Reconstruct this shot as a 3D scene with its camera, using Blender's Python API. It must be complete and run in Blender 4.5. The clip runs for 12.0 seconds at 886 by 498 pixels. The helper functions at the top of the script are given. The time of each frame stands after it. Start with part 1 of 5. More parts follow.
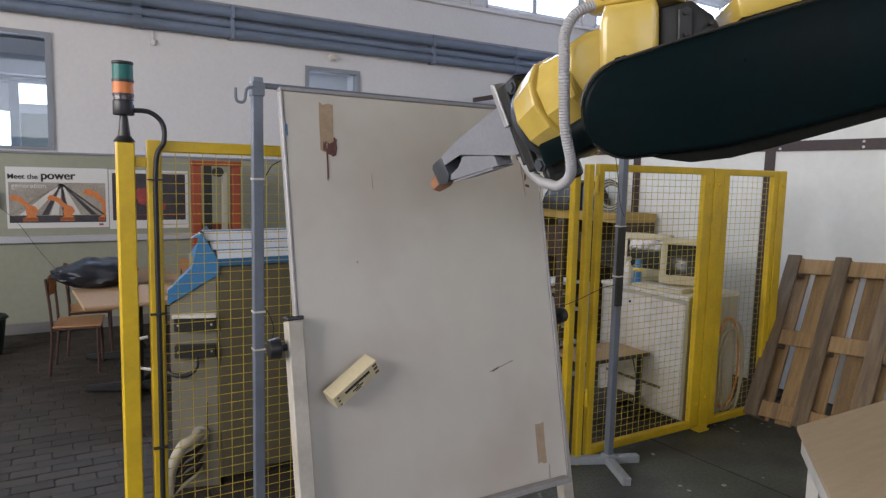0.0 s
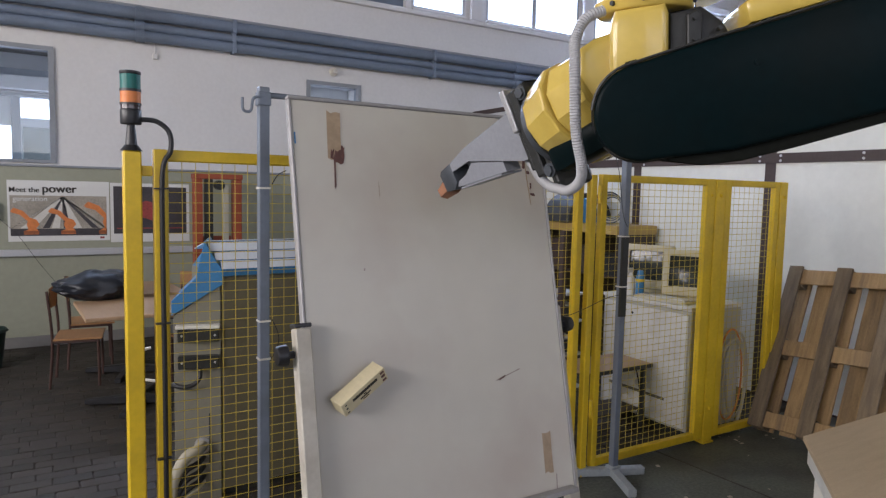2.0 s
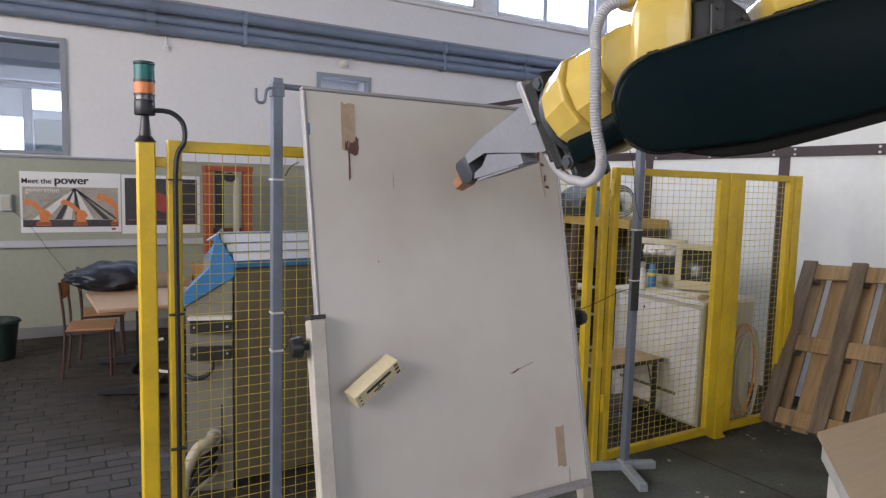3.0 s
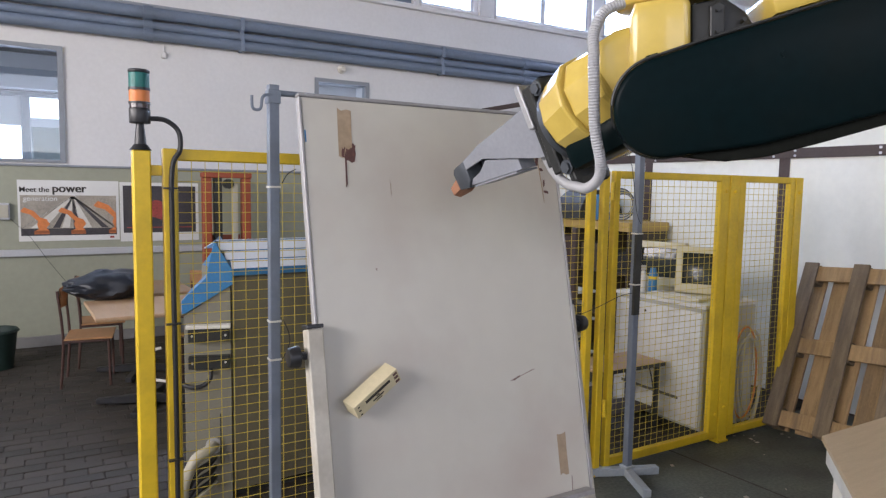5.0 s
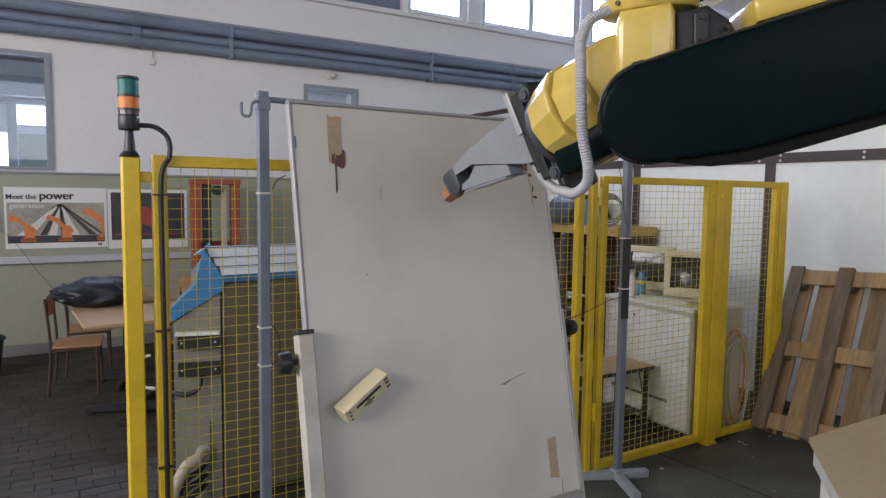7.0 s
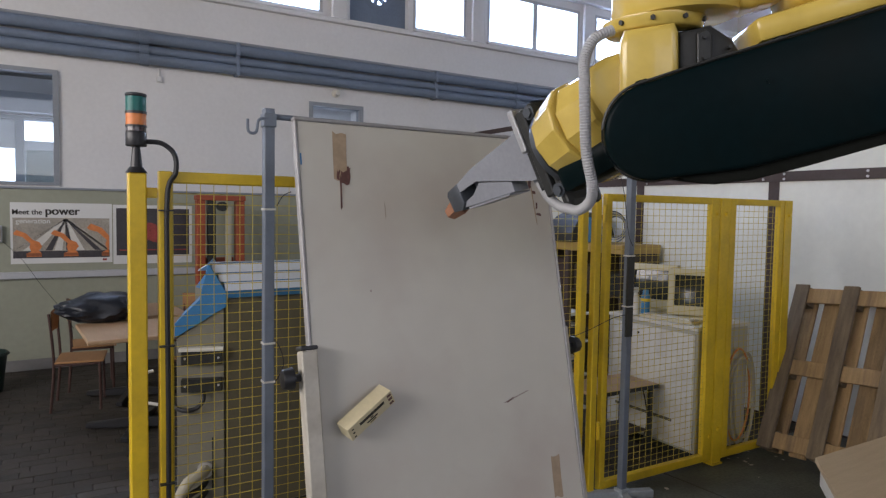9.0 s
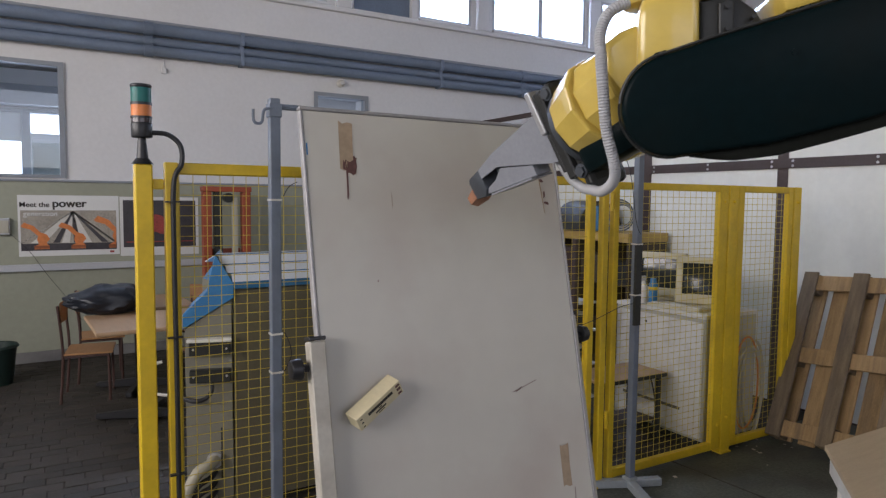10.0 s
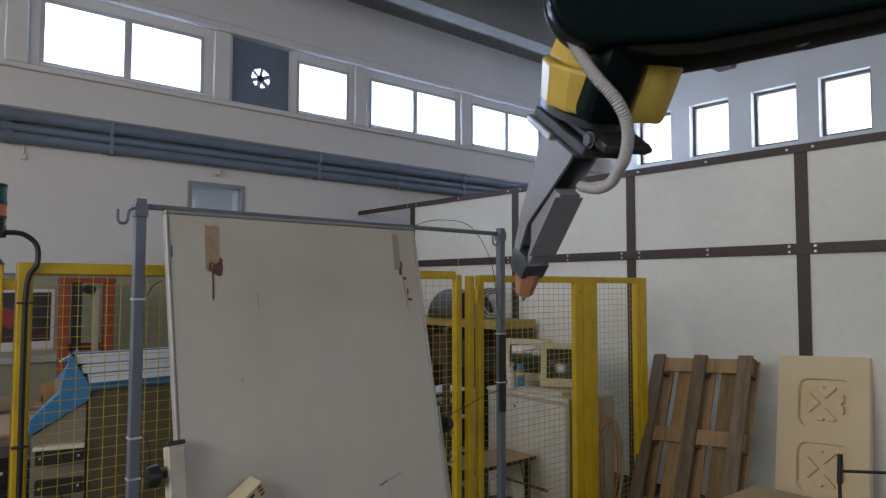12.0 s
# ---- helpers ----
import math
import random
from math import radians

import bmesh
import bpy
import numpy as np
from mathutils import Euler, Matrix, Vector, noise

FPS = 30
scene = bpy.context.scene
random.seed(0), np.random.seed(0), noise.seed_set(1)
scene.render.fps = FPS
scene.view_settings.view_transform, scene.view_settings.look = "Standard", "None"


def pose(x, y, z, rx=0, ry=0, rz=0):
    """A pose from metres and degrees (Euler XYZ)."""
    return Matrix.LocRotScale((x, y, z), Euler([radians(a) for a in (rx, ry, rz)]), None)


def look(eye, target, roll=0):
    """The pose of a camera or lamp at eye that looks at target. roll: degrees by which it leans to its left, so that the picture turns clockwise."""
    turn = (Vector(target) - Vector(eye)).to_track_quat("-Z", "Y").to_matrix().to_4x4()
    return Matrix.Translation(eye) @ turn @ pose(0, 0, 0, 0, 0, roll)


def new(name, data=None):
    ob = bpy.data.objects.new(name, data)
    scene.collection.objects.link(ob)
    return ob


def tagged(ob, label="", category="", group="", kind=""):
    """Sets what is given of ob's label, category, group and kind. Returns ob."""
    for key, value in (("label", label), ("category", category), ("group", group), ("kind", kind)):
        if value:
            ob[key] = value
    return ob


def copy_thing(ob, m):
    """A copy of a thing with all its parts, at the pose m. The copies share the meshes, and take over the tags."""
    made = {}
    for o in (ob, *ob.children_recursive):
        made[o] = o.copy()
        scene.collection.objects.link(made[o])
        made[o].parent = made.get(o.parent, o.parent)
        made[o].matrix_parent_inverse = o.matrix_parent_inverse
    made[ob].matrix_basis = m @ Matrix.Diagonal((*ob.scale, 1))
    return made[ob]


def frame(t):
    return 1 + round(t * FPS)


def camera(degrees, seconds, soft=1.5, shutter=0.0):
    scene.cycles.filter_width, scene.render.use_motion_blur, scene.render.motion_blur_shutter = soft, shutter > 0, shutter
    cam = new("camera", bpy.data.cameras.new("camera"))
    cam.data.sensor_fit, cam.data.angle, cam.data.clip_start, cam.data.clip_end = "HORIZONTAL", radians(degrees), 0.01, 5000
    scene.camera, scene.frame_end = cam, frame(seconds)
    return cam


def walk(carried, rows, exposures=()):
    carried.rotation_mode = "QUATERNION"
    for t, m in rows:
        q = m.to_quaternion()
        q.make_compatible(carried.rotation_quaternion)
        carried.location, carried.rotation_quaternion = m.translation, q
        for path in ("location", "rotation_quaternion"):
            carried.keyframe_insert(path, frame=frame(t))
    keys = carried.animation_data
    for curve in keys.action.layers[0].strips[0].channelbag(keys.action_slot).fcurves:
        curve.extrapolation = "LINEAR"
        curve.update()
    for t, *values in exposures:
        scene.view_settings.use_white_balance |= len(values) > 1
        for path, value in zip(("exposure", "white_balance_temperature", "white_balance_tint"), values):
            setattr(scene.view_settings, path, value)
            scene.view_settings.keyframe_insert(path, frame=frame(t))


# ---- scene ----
# ---- camera and its walk ----
cam = camera(67.3, 12.0, soft=1.3, shutter=0.4)
# seconds, place, yaw from +y to the left, pitch up, lean
PATH = (
    (0.0, 0.207, 0.182, 1.673, -31.02, -6.24, 1.37), (0.5, 0.193, 0.173, 1.670, -30.73, -5.04, 1.11),
    (1.0, 0.175, 0.181, 1.668, -29.96, -4.43, 1.42), (1.5, 0.169, 0.187, 1.658, -30.25, -4.23, 1.90),
    (2.0, 0.179, 0.194, 1.646, -31.15, -4.93, 1.29), (2.5, 0.178, 0.199, 1.646, -30.75, -5.26, 1.40),
    (3.0, 0.166, 0.215, 1.641, -30.48, -5.52, 1.50), (5.0, 0.183, 0.234, 1.649, -30.46, -5.19, 0.96),
    (5.5, 0.184, 0.235, 1.650, -30.57, -5.04, 0.67), (6.0, 0.186, 0.239, 1.650, -30.64, -5.18, 0.60),
    (6.5, 0.176, 0.229, 1.648, -30.81, -5.24, 0.51), (7.0, 0.176, 0.223, 1.648, -31.33, -4.68, 0.75),
    (9.0, 0.172, 0.220, 1.647, -31.01, -3.22, 0.98), (9.5, 0.170, 0.231, 1.647, -30.98, -3.85, 1.09),
    (10.0, 0.173, 0.232, 1.645, -30.52, -4.10, 0.56), (10.5, 0.172, 0.226, 1.648, -30.63, -4.11, 0.45),
    (11.0, 0.180, 0.212, 1.675, -35.02, -2.14, 0.96), (11.5, 0.171, 0.148, 1.704, -40.75, 3.11, 0.40),
    (12.0, 0.151, 0.076, 1.699, -40.46, 3.18, 0.11),
)


def eye_pose(x, y, z, yaw, pitch, lean):
    a, b = radians(yaw), radians(pitch)
    ahead = Vector((-math.sin(a) * math.cos(b), math.cos(a) * math.cos(b), math.sin(b)))
    return look((x, y, z), Vector((x, y, z)) + ahead, lean)


EXPOSURES = (
    (0.0, -0.2, 5850, 19),
    (0.5, 0.18, 5800, 20),
    (1.0, 0.18, 5800, 20),
    (1.5, -0.06, 5800, 20),
    (2.0, -0.2, 5800, 20),
    (2.5, -0.18, 5800, 20),
    (3.0, 0.0, 5800, 21),
    (5.0, 0.2, 5750, 20),
    (5.5, -0.22, 5750, 20),
    (7.0, -0.17, 5750, 19),
    (9.0, -0.45, 5850, 19),
    (9.5, -0.45, 5850, 19),
    (10.5, -0.31, 5800, 20),
    (11.0, -0.38, 5800, 19),
    (11.5, -0.55, 5800, 16),
    (12.0, -0.98, 5950, 16),
)
walk(cam, [(t, eye_pose(*row)) for t, *row in PATH], EXPOSURES)
# ---- world, daylight ----
world = bpy.data.worlds.new("overcast")
scene.world = world
world.use_nodes = True
wn = world.node_tree.nodes
sky = wn.new("ShaderNodeTexSky")
sky.sky_type, sky.sun_disc = "NISHITA", False
sky.sun_elevation, sky.sun_rotation = radians(40), radians(200)
wn["Background"].inputs["Strength"].default_value = 0.12
world.node_tree.links.new(sky.outputs[0], wn["Background"].inputs["Color"])


def window_light(name, place, turn, wide, high, watts, colour=(0.93, 0.97, 1.0)):
    d = bpy.data.lights.new(name, "AREA")
    d.shape, d.size, d.size_y, d.energy, d.color = "RECTANGLE", wide, high, watts, colour
    ob = new(name, d)
    ob.matrix_basis = pose(*place, *turn)
    return ob


# daylight through the window bands: left wall, far end wall; the bands behind the camera and at the side are unseen,
# assumed to light the board and partition
window_light("daylight_left", (4.6, 8.32, 4.36), (-72, 0, 0), 12.0, 0.75, 950, (0.74, 0.86, 1.0))
window_light("daylight_far", (11.25, 4.0, 4.4), (72, 0, 90), 8.0, 0.8, 290, (0.84, 0.92, 1.0))
window_light("unseen_daylight_behind", (2.0, -7.3, 3.6), (78, 0, 0), 13.0, 2.2, 165, (1.0, 0.95, 0.88))
window_light("unseen_daylight_side", (-5.3, 1.5, 3.4), (68, 0, -90), 8.0, 2.0, 650, (1.0, 0.91, 0.74))
# fill lamp inside the next room, wider than its windows, to brighten the hatch view
window_light("fill_next_room", (1.2, 11.4, 2.2), (-90, 0, 0), 7.5, 1.2, 85)
# ---- materials ----
def srgb(r, g, b):
    return tuple((c / 255 / 12.92 if c <= 10 else ((c / 255 + 0.055) / 1.055) ** 2.4) for c in (r, g, b)) + (1.0,)


def mat(name, colour, rough=0.6, metal=0.0, vary=0.12, scale=6.0, grain=60.0, bump=0.15, stretch=(1, 1, 1), dirt=None, dirt_amount=0.0, per_piece=0.0, dirt_scale=1.3, clear=0.0, gloss=0.5):
    """A surface with broad stains, fine grain and relief, in metres."""
    m = bpy.data.materials.new(name)
    m.use_nodes = True
    t, n, k = m.node_tree, m.node_tree.nodes, m.node_tree.links
    bsdf = n["Principled BSDF"]
    bsdf.inputs["Roughness"].default_value, bsdf.inputs["Metallic"].default_value = rough, metal
    bsdf.inputs["Coat Weight"].default_value = clear
    bsdf.inputs["Specular IOR Level"].default_value = gloss
    co, mp = n.new("ShaderNodeTexCoord"), n.new("ShaderNodeMapping")
    mp.inputs["Scale"].default_value = stretch
    k.new(co.outputs["Object"], mp.inputs["Vector"])

    def cloud(size, detail):
        c = n.new("ShaderNodeTexNoise")
        c.inputs["Scale"].default_value, c.inputs["Detail"].default_value = size, detail
        k.new(mp.outputs["Vector"], c.inputs["Vector"])
        return c

    broad, fine = cloud(scale, 4), cloud(grain, 3)
    add = n.new("ShaderNodeMath")
    add.operation = "ADD"
    k.new(broad.outputs["Fac"], add.inputs[0])
    k.new(fine.outputs["Fac"], add.inputs[1])
    last = add.outputs[0]
    if per_piece:
        info, mul, more = n.new("ShaderNodeObjectInfo"), n.new("ShaderNodeMath"), n.new("ShaderNodeMath")
        geo = n.new("ShaderNodeNewGeometry")
        both = n.new("ShaderNodeMath")
        both.operation = "ADD"
        k.new(info.outputs["Random"], both.inputs[0])
        k.new(geo.outputs["Random Per Island"], both.inputs[1])
        mul.operation, mul.inputs[1].default_value = "MULTIPLY_ADD", per_piece
        mul.inputs[2].default_value = -per_piece
        k.new(both.outputs[0], mul.inputs[0])
        more.operation = "ADD"
        k.new(last, more.inputs[0])
        k.new(mul.outputs[0], more.inputs[1])
        last = more.outputs[0]
    gain = n.new("ShaderNodeMapRange")
    gain.inputs["From Min"].default_value, gain.inputs["From Max"].default_value = 0.6, 1.4
    gain.inputs["To Min"].default_value, gain.inputs["To Max"].default_value = 1 - vary, 1 + vary
    gain.clamp = False
    k.new(last, gain.inputs["Value"])
    tone = n.new("ShaderNodeVectorMath")
    tone.operation = "SCALE"
    tone.inputs[0].default_value = colour[:3]
    k.new(gain.outputs[0], tone.inputs["Scale"])
    col = tone.outputs[0]
    if dirt:
        blot, ramp, mix = cloud(dirt_scale, 6), n.new("ShaderNodeMapRange"), n.new("ShaderNodeMix")
        mix.data_type = "RGBA"
        ramp.inputs["From Min"].default_value, ramp.inputs["From Max"].default_value = 0.48, 0.72
        ramp.inputs["To Max"].default_value = dirt_amount
        k.new(blot.outputs["Fac"], ramp.inputs["Value"])
        k.new(ramp.outputs[0], mix.inputs[0])
        k.new(col, mix.inputs[6])
        mix.inputs[7].default_value = dirt
        col = mix.outputs[2]
    k.new(col, bsdf.inputs["Base Color"])
    if bump:
        b = n.new("ShaderNodeBump")
        b.inputs["Strength"].default_value, b.inputs["Distance"].default_value = bump, 0.004
        k.new(fine.outputs["Fac"], b.inputs["Height"])
        k.new(b.outputs["Normal"], bsdf.inputs["Normal"])
    return m


def glow(name, colour, strength):
    m = bpy.data.materials.new(name)
    m.use_nodes = True
    b = m.node_tree.nodes["Principled BSDF"]
    b.inputs["Base Color"].default_value = colour
    b.inputs["Emission Color"].default_value, b.inputs["Emission Strength"].default_value = colour, strength
    return m


def clear_glass(name, tint=(0.9, 0.95, 1, 1), mirror=0.06):
    m = bpy.data.materials.new(name)
    m.use_nodes = True
    n, k = m.node_tree.nodes, m.node_tree.links
    n.remove(n["Principled BSDF"])
    a, b, mix = n.new("ShaderNodeBsdfTransparent"), n.new("ShaderNodeBsdfGlossy"), n.new("ShaderNodeMixShader")
    a.inputs["Color"].default_value, b.inputs["Roughness"].default_value = tint, 0.02
    mix.inputs[0].default_value = mirror
    k.new(a.outputs[0], mix.inputs[1])
    k.new(b.outputs[0], mix.inputs[2])
    k.new(mix.outputs[0], n["Material Output"].inputs["Surface"])
    return m


M_WALL = mat("white_wall_paint", (0.66, 0.655, 0.655, 1), 0.8, vary=0.05, scale=1.2, grain=25, bump=0.2, dirt=(0.5, 0.5, 0.5, 1), dirt_amount=0.25, dirt_scale=0.7)
M_DADO = mat("pale_green_wall_paint", (0.31, 0.32, 0.245, 1), 0.6, vary=0.07, scale=1.0, grain=20, bump=0.2, dirt=(0.28, 0.28, 0.21, 1), dirt_amount=0.35, dirt_scale=1.1)
M_CEIL = mat("grey_concrete_ceiling", (0.20, 0.195, 0.19, 1), 0.9, vary=0.12, scale=0.8, grain=14, bump=0.3)
M_CONC = mat("dark_cell_concrete", (0.078, 0.083, 0.064, 1), 0.6, vary=0.6, scale=3.0, grain=55, bump=0.6, dirt=(0.034, 0.035, 0.03, 1), dirt_amount=0.75, dirt_scale=2.6)
M_PAVER = mat("brown_grey_paver", (0.036, 0.030, 0.023, 1), 0.7, vary=0.4, scale=7, grain=90, bump=0.5, per_piece=0.7, dirt=(0.024, 0.020, 0.016, 1), dirt_amount=0.6, dirt_scale=3)
M_JOINT = mat("dark_joint_sand", (0.052, 0.044, 0.036, 1), 0.95, vary=0.3, scale=6, grain=120, bump=0.4)
M_PANEL = mat("off_white_partition_panel", (0.77, 0.775, 0.72, 1), 0.55, vary=0.05, scale=1.1, grain=18, bump=0.08, dirt=(0.5, 0.5, 0.44, 1), dirt_amount=0.3, dirt_scale=0.9)
M_STRIP = mat("dark_brown_steel_strip", (0.055, 0.036, 0.032, 1), 0.5, vary=0.2, scale=4, grain=50, bump=0.1)
M_EDGE = mat("dull_grey_board_edge", (0.36, 0.35, 0.35, 1), 0.5, 0.2, vary=0.15, scale=8)
M_BOLT = mat("galvanised_bolt", (0.6, 0.6, 0.6, 1), 0.35, 0.9, vary=0.1)
M_PIPE = mat("blue_grey_pipe_paint", (0.16, 0.20, 0.275, 1), 0.45, vary=0.12, scale=2, grain=30, bump=0.1, dirt=(0.1, 0.12, 0.15, 1), dirt_amount=0.5)
M_FRAME = mat("grey_window_frame_paint", (0.45, 0.46, 0.48, 1), 0.5, vary=0.1, scale=3)
M_FRAMEDARK = mat("grey_blue_steel_frame", (0.24, 0.26, 0.29, 1), 0.5, vary=0.12, scale=3)
M_YEL = mat("yellow_fence_enamel", (0.70, 0.475, 0.010, 1), 0.42, vary=0.1, scale=5, grain=45, bump=0.08, dirt=(0.40, 0.27, 0.02, 1), dirt_amount=0.55, dirt_scale=4)
M_WIRE = mat("yellow_coated_wire", (0.55, 0.42, 0.05, 1), 0.5, vary=0.15, scale=5, bump=0)
M_GREY = mat("blue_grey_painted_steel", (0.16, 0.185, 0.23, 1), 0.45, vary=0.12, scale=6, grain=40, bump=0.08, dirt=(0.09, 0.1, 0.12, 1), dirt_amount=0.5, dirt_scale=5)
M_LGREY = mat("light_grey_foot_paint", (0.32, 0.35, 0.37, 1), 0.5, vary=0.12, scale=6)
M_BOARD = mat("worn_whiteboard_enamel", (0.60, 0.575, 0.51, 1), 0.42, vary=0.04, scale=1.6, grain=8, bump=0.02, dirt=(0.51, 0.45, 0.40, 1), dirt_amount=0.75, dirt_scale=2.1)
M_ALU = mat("dull_aluminium", (0.52, 0.52, 0.53, 1), 0.42, 0.8, vary=0.1, scale=8)
M_WHITE = mat("worn_white_steel_paint", (0.66, 0.64, 0.58, 1), 0.5, vary=0.06, scale=4, dirt=(0.42, 0.38, 0.32, 1), dirt_amount=0.5, dirt_scale=6)
M_STAND = mat("chipped_cream_stand_paint", (0.52, 0.49, 0.42, 1), 0.5, vary=0.1, scale=5, dirt=(0.30, 0.26, 0.20, 1), dirt_amount=0.6, dirt_scale=7)
M_BLACK = mat("black_plastic", (0.018, 0.018, 0.02, 1), 0.4, vary=0.2, bump=0.05)
M_RUBBER = mat("black_cable_rubber", (0.015, 0.015, 0.017, 1), 0.55, vary=0.2, bump=0)
M_BLUEBLK = mat("blue_black_robot_cover", (0.0030, 0.0082, 0.0095, 1), 0.30, vary=0.25, scale=3, grain=40, bump=0.06, dirt=(0.006, 0.009, 0.009, 1), dirt_amount=0.8, dirt_scale=4, gloss=0.045)
M_RYEL = mat("glossy_robot_yellow", (0.60, 0.44, 0.09, 1), 0.25, vary=0.08, scale=4, grain=30, bump=0.05, dirt=(0.34, 0.23, 0.03, 1), dirt_amount=0.4, dirt_scale=7, clear=0.35)
M_CAST = mat("dark_cast_steel", (0.022, 0.023, 0.022, 1), 0.45, 0.1, vary=0.3, scale=8, bump=0.2)
M_UNDER = mat("brown_grey_underside", (0.012, 0.013, 0.011, 1), 0.85, vary=0.25, scale=5, gloss=0.05)
M_TOOL = mat("brushed_tool_steel", (0.27, 0.28, 0.31, 1), 0.42, 0.2, vary=0.1, scale=9, grain=90, bump=0.05)
M_TOOLD = mat("dark_tool_steel", (0.09, 0.1, 0.115, 1), 0.42, 0.5, vary=0.15, scale=9)
M_HOSE = mat("light_grey_hose", (0.37, 0.37, 0.38, 1), 0.5, vary=0.06, bump=0)
M_BLOCK = mat("red_brown_wood_block", (0.33, 0.155, 0.085, 1), 0.6, vary=0.25, scale=12, grain=120, stretch=(1, 6, 6))
M_TAPE = mat("aged_tape", (0.40, 0.30, 0.20, 1), 0.5, vary=0.15, scale=20)
M_TAPEP = mat("pale_tape", (0.40, 0.34, 0.27, 1), 0.5, vary=0.1, scale=20)
M_GLUE = mat("dark_red_glue_stain", (0.125, 0.058, 0.05, 1), 0.5, vary=0.3, scale=30)
M_INK = mat("dark_ink_line", (0.34, 0.28, 0.25, 1), 0.6, vary=0.3)
M_CARD = mat("cream_card_box", (0.66, 0.58, 0.37, 1), 0.65, vary=0.08, scale=12)
M_PRINT = mat("black_print", (0.03, 0.025, 0.02, 1), 0.6, vary=0.1, bump=0)
M_PLY = mat("pale_plywood", (0.47, 0.345, 0.20, 1), 0.6, vary=0.1, scale=4, grain=50, stretch=(1, 8, 1))
M_TTOP = mat("beech_table_top", (0.44, 0.29, 0.165, 1), 0.45, vary=0.1, scale=4, grain=40, stretch=(8, 1, 1))
M_CWOOD = mat("orange_chair_plywood", (0.40, 0.21, 0.085, 1), 0.45, vary=0.12, scale=5, grain=40, stretch=(1, 6, 1))
M_CLEG = mat("brown_chair_steel", (0.07, 0.035, 0.028, 1), 0.45, vary=0.15)
M_BAG = mat("black_bin_bag", (0.014, 0.017, 0.024, 1), 0.42, vary=0.3, scale=8, bump=0.3)
M_PALLET = mat("weathered_pallet_wood", (0.33, 0.215, 0.098, 1), 0.75, vary=0.40, scale=5, grain=60, stretch=(9, 9, 1), per_piece=0.55, bump=0.4, dirt=(0.12, 0.085, 0.06, 1), dirt_amount=0.6, dirt_scale=2)
M_PALGREY = mat("grey_weathered_pallet_wood", (0.185, 0.138, 0.085, 1), 0.8, vary=0.45, scale=5, grain=60, stretch=(9, 9, 1), per_piece=0.4, bump=0.4, dirt=(0.09, 0.07, 0.055, 1), dirt_amount=0.7, dirt_scale=2)
M_FOAM = mat("cream_tooling_board", (0.74, 0.61, 0.39, 1), 0.75, vary=0.05, scale=5, grain=80, bump=0.1)
M_BEIGE = mat("beige_cabinet_paint", (0.42, 0.40, 0.32, 1), 0.5, vary=0.06, scale=3, dirt=(0.36, 0.34, 0.27, 1), dirt_amount=0.4)
M_CONSOLE = mat("grey_beige_console_paint", (0.19, 0.18, 0.14, 1), 0.5, vary=0.08, scale=3, dirt=(0.15, 0.14, 0.11, 1), dirt_amount=0.5)
M_OLIVE = mat("olive_grey_shade_tone", (0.135, 0.120, 0.078, 1), 0.55, vary=0.08, scale=3)
M_BLUE = mat("blue_console_paint", (0.035, 0.17, 0.37, 1), 0.4, vary=0.12, scale=4, dirt=(0.03, 0.1, 0.2, 1), dirt_amount=0.4)
# the windows' reflection on the blue lid, put into a pale colour
M_LIDSHEEN = mat("blue_lid_window_sheen", (0.74, 0.79, 0.88, 1), 0.22, vary=0.05, scale=4)
M_ORANGE = mat("orange_rack_paint", (0.30, 0.062, 0.022, 1), 0.5, vary=0.15, scale=5)
M_CRT = mat("yellowed_monitor_plastic", (0.58, 0.53, 0.38, 1), 0.5, vary=0.05, scale=6)
M_SCREEN = mat("dark_crt_glass", (0.03, 0.035, 0.033, 1), 0.12, vary=0.1, bump=0)
M_DKWOOD = mat("dark_shelf_wood", (0.05, 0.035, 0.022, 1), 0.6, vary=0.2, scale=4)
M_YWOOD = mat("yellow_varnished_wood", (0.40, 0.27, 0.08, 1), 0.5, vary=0.12, scale=4)
M_GREEN = mat("green_lamp_lens", (0.02, 0.15, 0.135, 1), 0.3, vary=0.1, bump=0, gloss=0.25)
M_AMBER = mat("amber_lamp_lens", (0.72, 0.24, 0.07, 1), 0.3, vary=0.1, bump=0, gloss=0.25)
M_REDL = mat("dark_red_lamp_lens", (0.04, 0.022, 0.025, 1), 0.25, vary=0.1, bump=0, clear=0.4)
M_PAPER = mat("poster_paper", (0.68, 0.68, 0.66, 1), 0.5, vary=0.03)
M_PGREY = mat("poster_grey_print", (0.33, 0.30, 0.25, 1), 0.5, vary=0.35, scale=5)
M_PDARK = mat("poster_dark_print", (0.045, 0.04, 0.045, 1), 0.45, vary=0.4, scale=6)
M_PRED = mat("poster_red_print", (0.30, 0.05, 0.04, 1), 0.45, vary=0.5, scale=9)
M_PORANGE = mat("poster_orange_print", (0.62, 0.20, 0.05, 1), 0.5, vary=0.2)
M_PBROWN = mat("poster_brown_print", (0.28, 0.085, 0.025, 1), 0.5, vary=0.2)
M_PLIGHT = mat("poster_light_ray", (0.62, 0.60, 0.55, 1), 0.5, vary=0.1)
M_BIN = mat("dark_green_bin_plastic", (0.012, 0.028, 0.022, 1), 0.5, vary=0.2)
M_CYAN = mat("blue_bottle_plastic", (0.05, 0.20, 0.42, 1), 0.35, vary=0.1)
M_FAN = mat("dark_blue_grey_panel", (0.15, 0.19, 0.26, 1), 0.5, vary=0.15, scale=3)
M_WFR = mat("brown_grey_window_frame", (0.15, 0.125, 0.105, 1), 0.6, vary=0.15)
